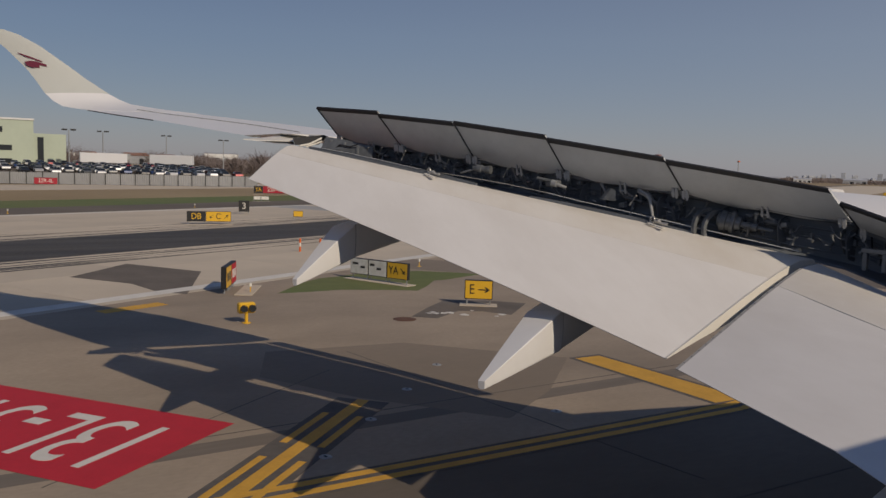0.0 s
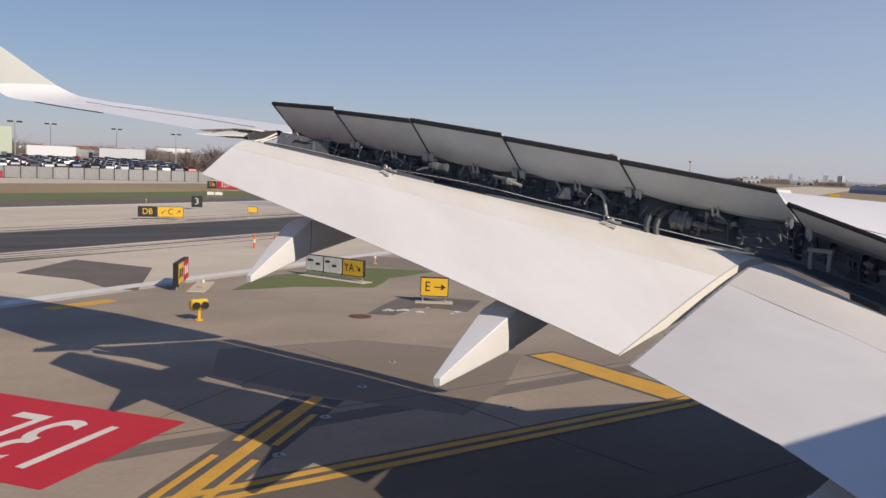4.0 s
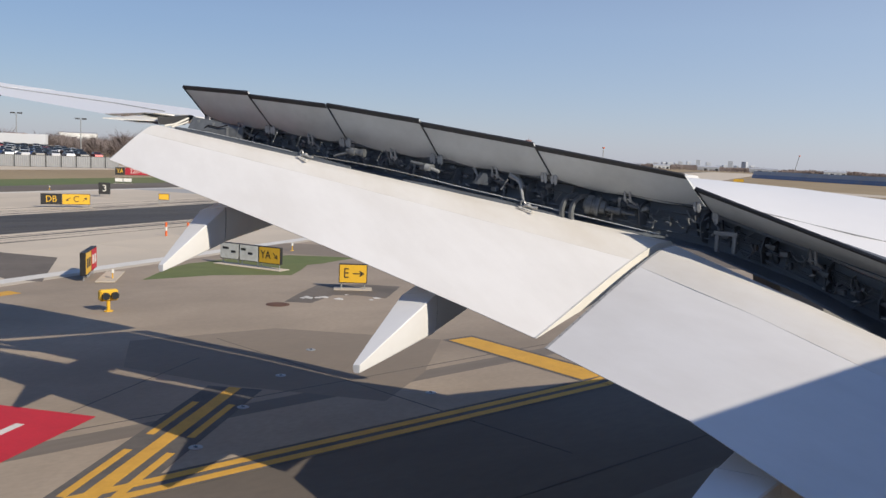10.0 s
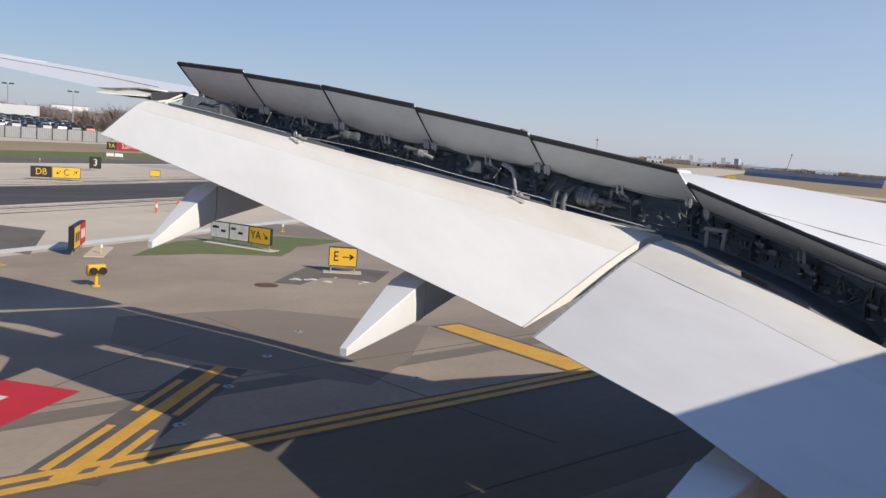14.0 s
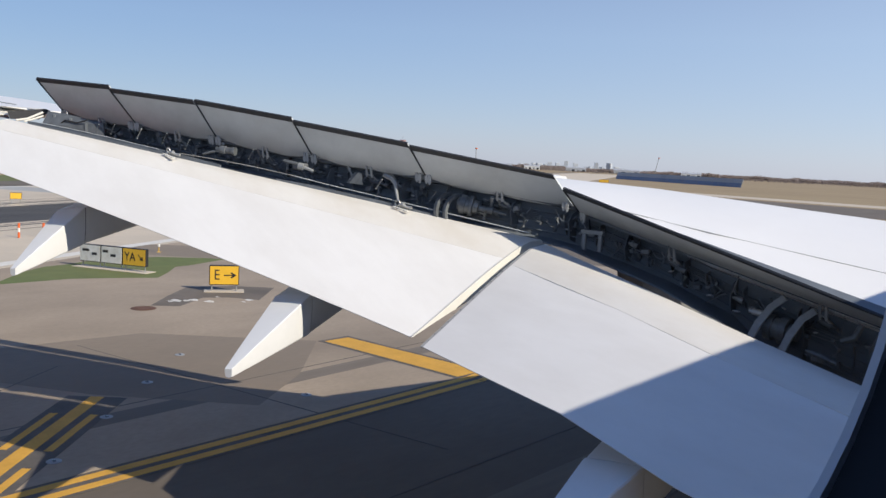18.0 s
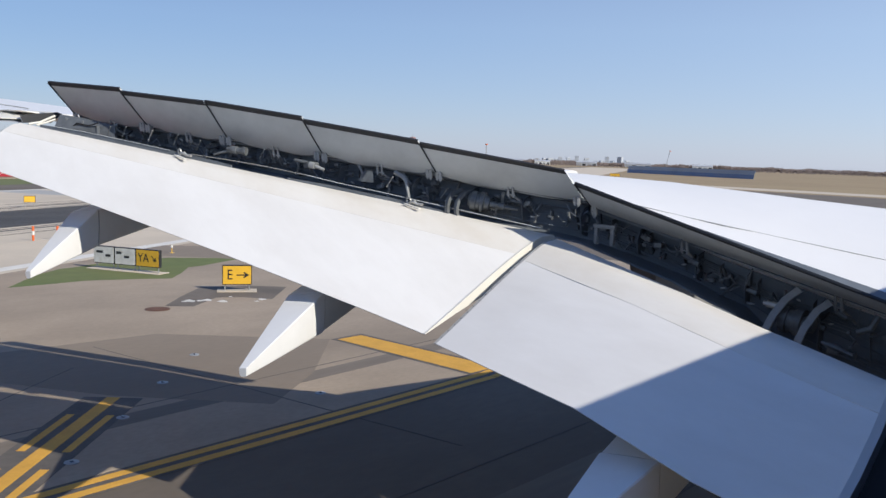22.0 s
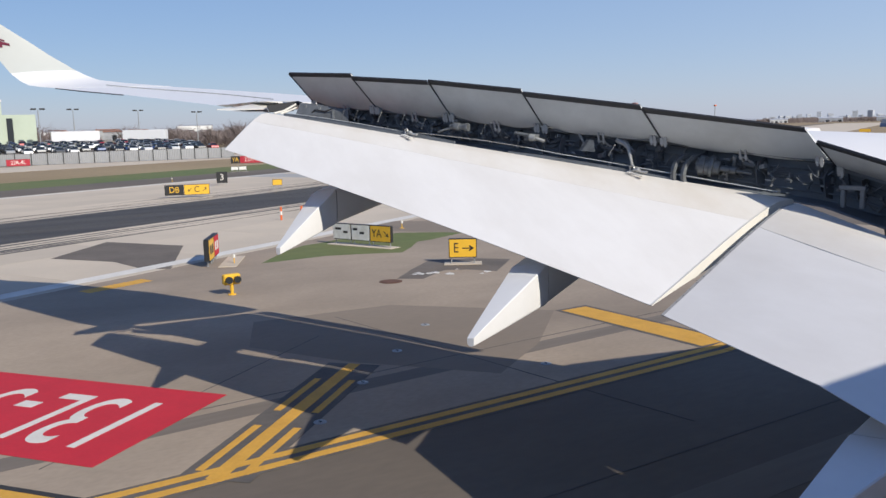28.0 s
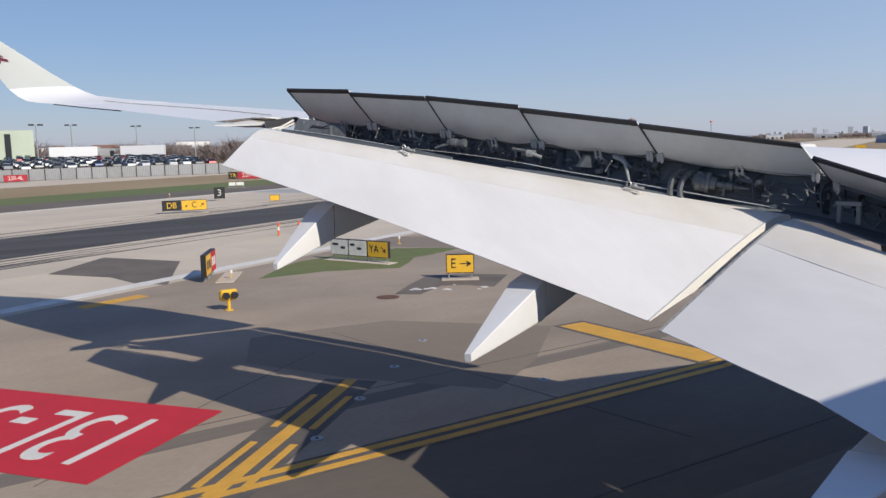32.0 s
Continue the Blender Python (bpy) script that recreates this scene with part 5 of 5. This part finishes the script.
s = airfield_sign(m, [(1.7, SIGNK, "DB", SIGNY, 0.9), (2.3, SIGNY, "C", SIGNK, 0.9)], 0.95, "black and yellow taxiway sign lettered DB and C")
c = [o for o in s.children if o.name.startswith("casing")][1]
arrow(c, m @ Matrix.Translation((0.22, -0.112, 0.75)), 140, 0.24, SIGNK)
arrow(c, m @ Matrix.Translation((1.55, -0.112, 0.75)), -45, 0.24, SIGNK)
for x, y, text in ((-180.0, 13.0, "22R-4L"), (-146.0, 47.5, "22R-4L")):
    airfield_sign(facing(x, y, -0.03), ([(1.6, SIGNK, "YA", SIGNY, 0.8)] if y > 20 else []) + [(4.2, SIGNR, text, CREAMY, 0.85)], 1.3, "red runway sign with white runway numbers on dry grass")
airfield_sign(facing(-80.0, 29.0, -0.01), [(1.0, SIGNY, "", SIGNK, 1)], 0.6, "small yellow sign board seen at the shoulder", low=0.5)
airfield_sign(facing(-185, 300, -0.04), [(4.0, SIGNY, "", SIGNK, 1)], 1.2, "yellow sign board far out on the field")


def edge_light(x, y):
    t = thing("edge_light", (x, y, 0.0), "small white edge light on a thin stem", "light", "edge lights")
    bm = bmesh.new()
    tube(bm, [(x, y, 0), (x, y, 0.02), (x, y, 0.03), (x, y, 0.3)], 0, 8, [0.13, 0.13, 0.025, 0.025])
    part("stem", bm, SIGNY, t)
    bm = bmesh.new()
    tube(bm, [(x, y, 0.3), (x, y, 0.38), (x, y, 0.44), (x, y, 0.47)], 0, 10, [0.06, 0.07, 0.06, 0.02])
    part("lens", bm, SIGNW, t, "pale glass lens")
    return t


first = edge_light(*rw(-12, -2.0))
for u in (0, 14, 28, 42):
    q = rw(u, -2.0)
    copy_thing(first, Matrix.Translation((q[0], q[1], 0)))
for u in (-38, -14, 10, 34, 58):
    q = rw(u, 51.5)
    copy_thing(first, Matrix.Translation((q[0], q[1], 0)))


def inset_light(x, y):
    t = thing("inset_light", (x, y, 0.0), "flush round taxiway light set in the asphalt", "light", "inset lights")
    bm = bmesh.new()
    tube(bm, [(x, y, 0.0), (x, y, 0.012), (x, y, 0.02)], 0, 16, [0.14, 0.14, 0.09])
    part("ring", bm, GALV, t, "bright metal ring")
    bm = box(bmesh.new(), (x - 0.05, y - 0.03, 0.018), (x + 0.05, y + 0.03, 0.03), None, 0.006)
    part("prism", bm, GLASSD, t)
    return t


first = inset_light(-17.2, 8.1)
for q in ((-15.3, 6.2), (-19.2, 10.1), (-21.3, 12.2), (-15.9, 12.6), (-16.8, 26.0), (-17.7, 31.0)):
    copy_thing(first, Matrix.Translation((q[0], q[1], 0)))


def manhole(x, y, label):
    t = thing("manhole_cover", (x, y, 0.004), label, "manhole", "manhole covers")
    bm = bmesh.new()
    tube(bm, [(x, y, 0.0), (x, y, 0.010), (x, y, 0.016)], 0, 20, [0.46, 0.46, 0.43])
    part("frame_ring", bm, RUSTY, t, "rusty iron ring")
    bm = bmesh.new()
    tube(bm, [(x, y, 0.012), (x, y, 0.022)], 0.36, 20)
    part("lid", bm, RUSTY, t)


manhole(-28.3, 14.7, "rusty brown iron manhole cover in the asphalt")
manhole(-33.0, 26.5, "rusty brown iron manhole cover in the asphalt")
rng = random.Random(31)
for k in range(9):                                         # scraps of old white paint near the sign base
    x, y = -28.4 + rng.uniform(-0.9, 0.9), 17.6 + rng.uniform(-1.4, 1.4)
    a, r = rng.uniform(0, 3.1), rng.uniform(0.06, 0.2)
    pts = [(x + r * (1.5 if j % 2 else 0.8) * math.cos(a + j * 1.05), y + r * math.sin(a + j * 1.05)) for j in range(6)]
    marking("paint_scrap", [pts], 0.007, CREAMY, "scrap of worn white paint on the asphalt")


def cone_post(x, y):
    t = thing("marker_post", (x, y, 0.0), "short orange and white marker post", "post", "marker posts")
    for z0, z1, mt in ((0.0, 0.35, ORANGE), (0.352, 0.6, SIGNW), (0.602, 0.9, ORANGE)):
        bm = bmesh.new()
        tube(bm, [(x, y, z0), (x, y, z1)], 0.07, 10)
        part("band", bm, mt, t)
    return t


first = cone_post(-52.8, 19.3)
copy_thing(first, Matrix.Translation((-52.4, 20.6, 0)))
first = None

# red and yellow sign boards seen nearly edge-on, with bare concrete pads
for x, y in ((-37.6, 10.3),):
    m = facing(x, y, 0.004) @ pose(0, 0, 0, 0, 0, 80)
    t = thing("runway_sign", m, "red and yellow runway sign on a concrete pad", "sign")
    for k, mt in enumerate((SIGNY, REDP)):
        case = part("casing", box(bmesh.new(), (-1.3 + k * 1.3, -0.12, 0.25), (-0.02 + k * 1.3, 0.12, 1.25), m, 0.02), SIGNK, t, "black sign casing", 30)
        part("face", box(bmesh.new(), (-1.25 + k * 1.3, -0.132, 0.30), (-0.07 + k * 1.3, -0.118, 1.20), m), mt, case, "", 0)
        for j in range(2):
            part("lettering_bar", box(bmesh.new(), (-1.1 + k * 1.3 + j * 0.5, -0.138, 0.55), (-0.75 + k * 1.3 + j * 0.5, -0.130, 0.95), m), SIGNW if k else SIGNK, case, "", 0)
    for lx in (-1.1, -0.2, 0.2, 1.1):
        bm = bmesh.new()
        tube(bm, [m @ Vector((lx, 0, 0)), m @ Vector((lx, 0, 0.27))], 0.03, 8)
        part("leg", bm, GALV, t)
    part("base_slab", box(bmesh.new(), (-1.5, -1.3, 0.0), (1.5, -0.5, 0.05), m, 0.01), CONCRETE, t, "pale concrete base")


def guard_light(x, y):
    m = facing(x, y, 0.002) @ pose(0, 0, 0, 0, 0, 20)
    t = thing("guard_light", m, "yellow runway guard light with two lamps", "light")
    bm = bmesh.new()
    tube(bm, [m @ Vector(p) for p in ((0, 0, 0), (0, 0, 0.03), (0, 0, 0.04), (0, 0, 0.4))], 0, 10, [0.16, 0.16, 0.06, 0.07])
    part("stem", bm, SIGNY, t)
    part("housing", box(bmesh.new(), (-0.32, -0.12, 0.38), (0.32, 0.16, 0.78), m, 0.05), SIGNY, t)
    for k in (-1, 1):
        bm = bmesh.new()
        tube(bm, [m @ Vector((k * 0.16, -0.12, 0.58)), m @ Vector((k * 0.16, -0.26, 0.58))], 0, 12, [0.12, 0.135])
        hood = part("hood", bm, SIGNK, t, "black lamp hood")
        bm = bmesh.new()
        tube(bm, [m @ Vector((k * 0.16, -0.255, 0.58)), m @ Vector((k * 0.16, -0.265, 0.58))], 0.10, 12)
        part("lens", bm, GLASSD, hood)


guard_light(-29.7, 8.8)


# ---- fence, parked cars and buildings off the port side ----
fence = thing("perimeter_fence", (-188, 20, -0.04), "grey sheet-metal perimeter fence on steel posts", "fence")
zig = [(0.05 if k % 4 in (1, 2) else 0.0, -1.48 + 2.96 * k / 32) for k in range(33)]
bm = loft([[(a, b, z) for a, b in zig] + [(a - 0.02, b, z) for a, b in reversed(zig)] for z in (0.1, 2.45)])
pmesh = mesh_of("sheet", finish(bm), FPANEL)
bm = box(bmesh.new(), (-0.02, -0.07, 0.0), (0.14, 0.07, 2.65), None, 0.01)
qmesh = mesh_of("post", finish(bm), SIGNK)
for k in range(30):
    y = -32 + k * 3.0
    for nm, me, yy in (("sheet", pmesh, y + 1.5), ("post", qmesh, y)):
        o = new(nm, me)
        o.parent = fence
        o.matrix_parent_inverse = fence.matrix_world.inverted()
        o.matrix_world = Matrix.Translation((-188 + 0.02 * k, yy, -0.04))


def car(paint, label):
    t = thing("parked_car", (0, 0, 0), label, "car", "cars in the car park")
    prof = [(-2.2, 0.35), (-2.25, 0.75), (-1.9, 0.95), (-0.9, 1.02), (1.4, 1.0), (2.2, 0.85), (2.28, 0.5), (2.1, 0.3)]
    cab = [(-1.6, 0.98), (-1.1, 1.45), (0.3, 1.5), (1.1, 1.02)]
    part("body", loft([[Vector((x, y, z)) for y, z in prof] for x in (-0.88, -0.8, 0.8, 0.88)]), paint, t, "", 40)
    part("cabin", loft([[Vector((x * (1 if z < 1.2 else 0.86), y, z)) for y, z in cab] for x in (-0.8, 0.8)]), GLASSD, t, "dark car glass", 30)
    part("roof", loft([[Vector((x, y, z)) for y, z in ((-1.0, 1.46), (0.25, 1.51), (0.2, 1.54), (-0.95, 1.5))] for x in (-0.68, 0.68)]), paint, t, "", 30)
    for x in (-0.82, 0.82):
        for y in (-1.4, 1.4):
            bm = bmesh.new()
            tube(bm, [(x - 0.1, y, 0.33), (x + 0.1, y, 0.33)], 0.33, 14)
            part("wheel", bm, TYREB, t)
    return t


def lot_z(x):
    """Height of the car park, which climbs gently away from the fence."""
    return 1.7 + 0.025 * (-194 - x)


rng = random.Random(5)
masters = []
for i, p in enumerate(PAINTS):
    nm = ("white", "silver", "black", "grey", "red", "blue")[i]
    masters.append(car(p, nm + " car parked behind the perimeter fence"))
    masters[-1].matrix_basis = pose(-200, -30 + i * 3.1, lot_z(-200) - 0.03, 0, 0, 90)
bpy.context.view_layer.update()
for row, x in enumerate((-200, -206, -215, -221, -230, -236, -245, -251)):
    for k in range(29):
        y = -30 + k * 3.1
        if (row == 0 and k < 6) or rng.random() < 0.22:
            continue
        copy_thing(masters[rng.choice((0, 0, 0, 0, 1, 1, 2, 2, 2, 2, 3, 3, 4, 5))], pose(x + rng.uniform(-0.4, 0.4), y, lot_z(x) - 0.03, 0, 0, 90 + rng.choice((0, 180)) + rng.uniform(-3, 3)))
lot = [(-194, -60), (-194, 60), (-256, 62), (-256, -60)]
bm = loft([[(x, y, -0.8) for x, y in lot], [(x, y, lot_z(x)) for x, y in lot]])
tagged(part("car_park", bm, ASPHALT, None, "", 0), "sloping grey asphalt car park behind the fence", "car park", "", "structure")
BANK = 3.4
sheet("bank", [(-256.05, -70), (-256.05, 62), (-560, 128), (-600, -70)], BANK, GRASS, "low rise of dry grass behind the car park", "grass", depth=4.2)


def office():
    x, t = -262, thing("office_building", (-262, -12, -0.04), "pale green office block with dark window bands", "building")
    part("wall", box(bmesh.new(), (x - 16, -40, -0.04), (x, 16, 15.6), None, 0.05), WALLW, t)
    part("parapet", box(bmesh.new(), (x - 16.2, -40.2, 15.6), (x + 0.2, 16.2, 16.1)), WALLC, t)
    part("stair_tower", box(bmesh.new(), (x - 10, 16.02, -0.04), (x - 1, 24.5, 12.0), None, 0.05), WALLW, t)
    part("tower_window", box(bmesh.new(), (x - 1.1, 17.0, 3.0), (x - 0.9, 18.6, 11.0)), GLASSD, t)
    for z in (3.2, 7.0):
        part("window_band", box(bmesh.new(), (x - 0.1, -39, z), (x + 0.08, 10.5, z + 1.5)), GLASSD, t, "dark ribbon window")
    for k in range(15):
        part("window", box(bmesh.new(), (x - 0.1, -38 + k * 3.2, 12.0), (x + 0.08, -36.6 + k * 3.2, 13.6)), GLASSD, t)
    part("plant_room", box(bmesh.new(), (x - 10, -8, 16.1), (x - 6, -4, 17.4)), GALV, t)


office()


def shed(x, y, w, d, h, rot, wall, roofm, label, name="hangar", bays=5, base=-0.04):
    m = pose(x, y, base, 0, 0, rot)
    t = thing(name, m, label, "building")
    part("wall", box(bmesh.new(), (-w / 2, -d / 2, 0), (w / 2, d / 2, h), m), wall, t)
    bm = loft([[m @ Vector((a, b, c)) for b, c in ((-d / 2 - 0.3, h), (0, h + d * 0.07), (d / 2 + 0.3, h), (0, h - 0.1))] for a in (-w / 2 - 0.3, w / 2 + 0.3)])
    part("roof", bm, roofm, t)
    for k in range(bays):
        a = -w / 2 + w * (k + 0.5) / bays
        part("door", box(bmesh.new(), (a - w / bays * 0.3, -d / 2 - 0.15, 0.0), (a + w / bays * 0.3, -d / 2 + 0.1, h * 0.62), m), (GALV, GLASSD)[k % 2], t)


def polar(az, r):
    a = radians(az)
    return -math.sin(a) * r, math.cos(a) * r


for az, r, w, h, wl in ((41.8, 1200, 40, 5, CITY), (38.8, 1220, 36, 5, CITY), (36.6, 1200, 22, 4.5, WALLC), (33.6, 1180, 28, 5, CITY), (75.2, 1250, 48, 15, WALLC), (72.5, 1300, 40, 12, CITY), (51.0, 1150, 30, 9, WALLC), (30.2, 1200, 36, 5, CITY), (26.0, 1250, 28, 5, WALLC)):
    x, y = polar(az, r)
    shed(x, y, w, 24, h, az, wl, CITY, "long pale hangar at the far edge of the airfield", "hangar", 4)
rng = random.Random(12)
for k in range(60):
    az, r = 78.2 + k * 0.3 + rng.uniform(-0.4, 0.4), rng.uniform(345, 520)
    x, y = polar(az, r)
    shed(x, y, rng.uniform(7, 13), rng.uniform(6, 9), rng.uniform(2.6, 4.6), az + rng.uniform(-30, 30), (WALLC, BRICKR, CITY, GALV)[k * 7 % 4], (BRICKR, CITY, GALV)[k % 3], "small house among bare trees beyond the field", "house", 3, BANK)
for k in range(6):
    az, r = 70 + k + rng.uniform(-0.4, 0.4), rng.uniform(900, 1100)
    x, y = polar(az, r)
    shed(x, y, rng.uniform(8, 15), 8, rng.uniform(4.5, 7.5), az, (WALLC, CITY)[k % 2], CITY, "small pale house far across the field", "house", 3)


def mast_light(x, y, h):
    t = thing("floodlight_mast", (x, y, -0.04), "tall thin floodlight mast with a cross arm", "street lamp", "floodlight masts")
    bm = bmesh.new()
    tube(bm, [(x, y, -0.04), (x, y, h)], 0, 8, [0.22, 0.12])
    part("pole", bm, GALV, t)
    for k in (-1, 1):
        part("lamp_head", box(bmesh.new(), (x - 0.4, y + k * 1.1 - 0.7, h - 0.1), (x + 0.4, y + k * 1.1 + 0.7, h + 0.35), None, 0.05), SIGNK, t)


for x, y, h in ((-250, 24, 13), (-290, 38, 14), (-270, -6, 12.5), (-310, 62, 14), (-300, 80, 13), (-330, 14, 15)):
    mast_light(x, y, h)

# blue blast fence out on the grass
bf = thing("blast_fence", (-226, 440, -0.04), "long blue corrugated blast fence out on the grass", "fence")
bm = bmesh.new()
for z, c in ((0.0, 0.0), (1.1, 0.25), (2.2, 0.6), (3.3, 1.1)):
    loft([[(-2.95, c, z), (-2.95, c + 0.22, z + 1.05), (-2.95, c + 0.3, z + 1.05), (-2.95, c + 0.08, z)], [(2.95, c, z), (2.95, c + 0.22, z + 1.05), (2.95, c + 0.3, z + 1.05), (2.95, c + 0.08, z)]], bm)
finish(bm)
for f in bm.faces:
    f.material_index = 1 if f.calc_center_median().z > 2.2 else 0
bmesh_blue = mesh_of("blast_panel", bm, [BLUEM, RAILM])
A0, A1 = Vector((-279.0, 466.6)), Vector((-173.9, 413.4))
ang = math.degrees(math.atan2(A1.y - A0.y, A1.x - A0.x))
for k in range(20):
    q = A0.lerp(A1, (k + 0.5) / 20)
    o = new("blast_panel", bmesh_blue)
    o.parent = bf
    o.matrix_parent_inverse = bf.matrix_world.inverted()
    o.matrix_world = pose(q.x, q.y, -0.04, 0, 0, ang)

def trailer(x, y, rot, label):
    """A box trailer on its wheels and landing legs."""
    m = pose(x, y, lot_z(x) - 0.03, 0, 0, rot)
    t = thing("box_trailer", m, label, "trailer", "trailers behind the car park")
    part("box", box(bmesh.new(), (-6.2, -1.25, 1.15), (6.2, 1.25, 3.9), m, 0.06), PAINTS[0], t)
    part("chassis", box(bmesh.new(), (-6.0, -0.5, 0.85), (6.0, 0.5, 1.15), m), SIGNK, t)
    for a in (3.6, 4.8):
        for b in (-1.0, 1.0):
            bm = bmesh.new()
            tube(bm, [m @ Vector((a, b - 0.15, 0.5)), m @ Vector((a, b + 0.15, 0.5))], 0.5, 14)
            part("wheel", bm, TYREB, t)
    for b in (-0.8, 0.8):
        part("landing_leg", box(bmesh.new(), (-3.9, b - 0.08, 0.0), (-3.7, b + 0.08, 0.85), m), SIGNK, t)


for x, y, r in ((-251, 33, 88), (-252, 52, 60)):
    trailer(x, y, r, "white box trailer parked behind the cars")

# control tower and the far skyline
x, y = polar(45.6, 900)
t = thing("control_tower", (x, y, -0.04), "pale steel-framed control tower with a reddish cab", "tower")
mt = pose(x, y, 0, 0, 0, 30)
for a in (-1, 1):
    for b in (-1, 1):
        bm = bmesh.new()
        tube(bm, [mt @ Vector((a * 4.6, b * 4.6, -0.04)), mt @ Vector((a * 4.3, b * 4.3, 19.5))], 0.38, 6)
        part("leg", bm, CITY, t)
for z0, z1 in ((0.5, 6.5), (6.5, 12.5), (12.5, 18.5)):
    for b in (-1, 1):
        bm = bmesh.new()
        tube(bm, [mt @ Vector((-4.5, b * 4.5, z0)), mt @ Vector((4.4, b * 4.4, z1))], 0.2, 5)
        tube(bm, [mt @ Vector((4.5, b * 4.5, z0)), mt @ Vector((-4.4, b * 4.4, z1))], 0.2, 5)
        part("brace", bm, CITY, t)
part("core", box(bmesh.new(), (-2.0, -2.0, -0.04), (2.0, 2.0, 18.5), mt), CITY, t)
part("platform", box(bmesh.new(), (-5.2, -5.2, 18.5), (5.2, 5.2, 19.3), mt), CITYD, t)
part("equipment_floor", box(bmesh.new(), (-4.2, -4.2, 19.3), (4.2, 4.2, 21.8), mt), CITYD, t)
bm = bmesh.new()
tube(bm, [(x, y, 21.8), (x, y, 22.6), (x, y, 25.2)], 0, 10, [2.6, 2.9, 3.4])
part("cab", bm, TOWERR, t, "reddish glazed cab")
bm = bmesh.new()
tube(bm, [(x, y, 25.2), (x, y, 25.9), (x, y, 26.3)], 0, 10, [3.6, 3.6, 0.6])
part("roof", bm, TOWERR, t)
bm = bmesh.new()
tube(bm, [(x, y, 26), (x, y, 30)], 0.15, 6)
part("antenna", bm, CITY, t)
rng = random.Random(3)
for k in range(17):
    az = 31.0 + 6.2 * k / 16 + rng.uniform(-0.2, 0.2)
    x, y = polar(az, 3600)
    w, h = rng.uniform(12, 24), rng.choice((10, 13, 16, 22, 30))
    m = pose(x, y, -0.04, 0, 0, az + rng.uniform(-20, 20))
    t = thing("tower_block", m, "hazy grey apartment tower on the skyline", "building", "skyline towers")
    # haze painted in: pale bluish walls, window bands of low contrast
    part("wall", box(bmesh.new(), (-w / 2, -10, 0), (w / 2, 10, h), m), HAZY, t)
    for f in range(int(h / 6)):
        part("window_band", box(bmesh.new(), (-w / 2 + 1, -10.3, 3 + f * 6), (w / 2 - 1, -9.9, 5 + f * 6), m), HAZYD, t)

# thin mast and crane at the field's edge
for az, r, h, lean in ((40.5, 700, 18, 0), (28.4, 1000, 22, 9)):
    x, y = polar(az, r)
    t = thing("mast" if not lean else "crane_jib", (x, y, -0.04), "thin lattice mast standing at the field edge" if not lean else "thin slanting crane jib above the trees", "mast")
    bm = bmesh.new()
    tube(bm, [(x, y, -0.04), (x + lean * 0.6, y, h)], 0.35, 6)
    part("pole", bm, GALV, t)
    part("top", box(bmesh.new(), (x + lean * 0.6 - 0.8, y - 0.8, h - 1), (x + lean * 0.6 + 0.8, y + 0.8, h)), ORANGE, t)


# ---- bare woods round the field ----
def woods(name, az0, az1, n, r0, r1, h0, h1, twigs, girth, seed):
    """Leafless trees: a thin trunk and a fan of tapering limbs each."""
    rg = random.Random(seed)
    verts, faces = [], []

    def limb(p, q, w):
        b = len(verts)
        for j in range(3):
            a = j * 2.094 + rg.random()
            verts.append((p[0] + math.cos(a) * w, p[1] + math.sin(a) * w, p[2]))
        verts.append(q)
        faces.extend(((b, b + 1, b + 3), (b + 1, b + 2, b + 3), (b + 2, b, b + 3)))
    for _ in range(n):
        az, r = rg.uniform(az0, az1), rg.uniform(r0, r1)
        cx, cy = polar(az, r)
        h = rg.uniform(h0, h1) * (0.75 + 0.5 * noise.noise((az * 0.9, r * 0.004, seed)))
        w = h * rg.uniform(0.5, 0.95)
        limb((cx, cy, -0.1), (cx, cy, h * 0.8), girth * 0.5)
        for _k in range(twigs):
            z0, a = h * rg.uniform(0.02, 0.55), rg.uniform(0, math.tau)
            out = w * rg.uniform(0.25, 1.0)
            limb((cx + 0.25 * out * math.cos(a), cy + 0.25 * out * math.sin(a), z0), (cx + out * math.cos(a), cy + out * math.sin(a), z0 + h * rg.uniform(0.2, 0.48)), girth * rg.uniform(0.5, 1.0))
    me = bpy.data.meshes.new(name)
    me.from_pydata(verts, [], faces)
    me.materials.append(WOODS)
    return tagged(new(name, me), "bare brown winter woods along the horizon", "woods", "", "stuff")


woods("woods", 4, 100, 19000, 1350, 1900, 6.8, 8.8, 10, 1.3, 1)
woods("scrub", 72, 100, 1700, 320, 560, 8, 13, 30, 0.22, 4)
woods("scrub", 64, 100, 1100, 420, 620, 3.5, 7.5, 26, 0.17, 2)
woods("scrub", 8, 50, 1600, 1050, 1350, 1.6, 3.6, 10, 0.5, 3)
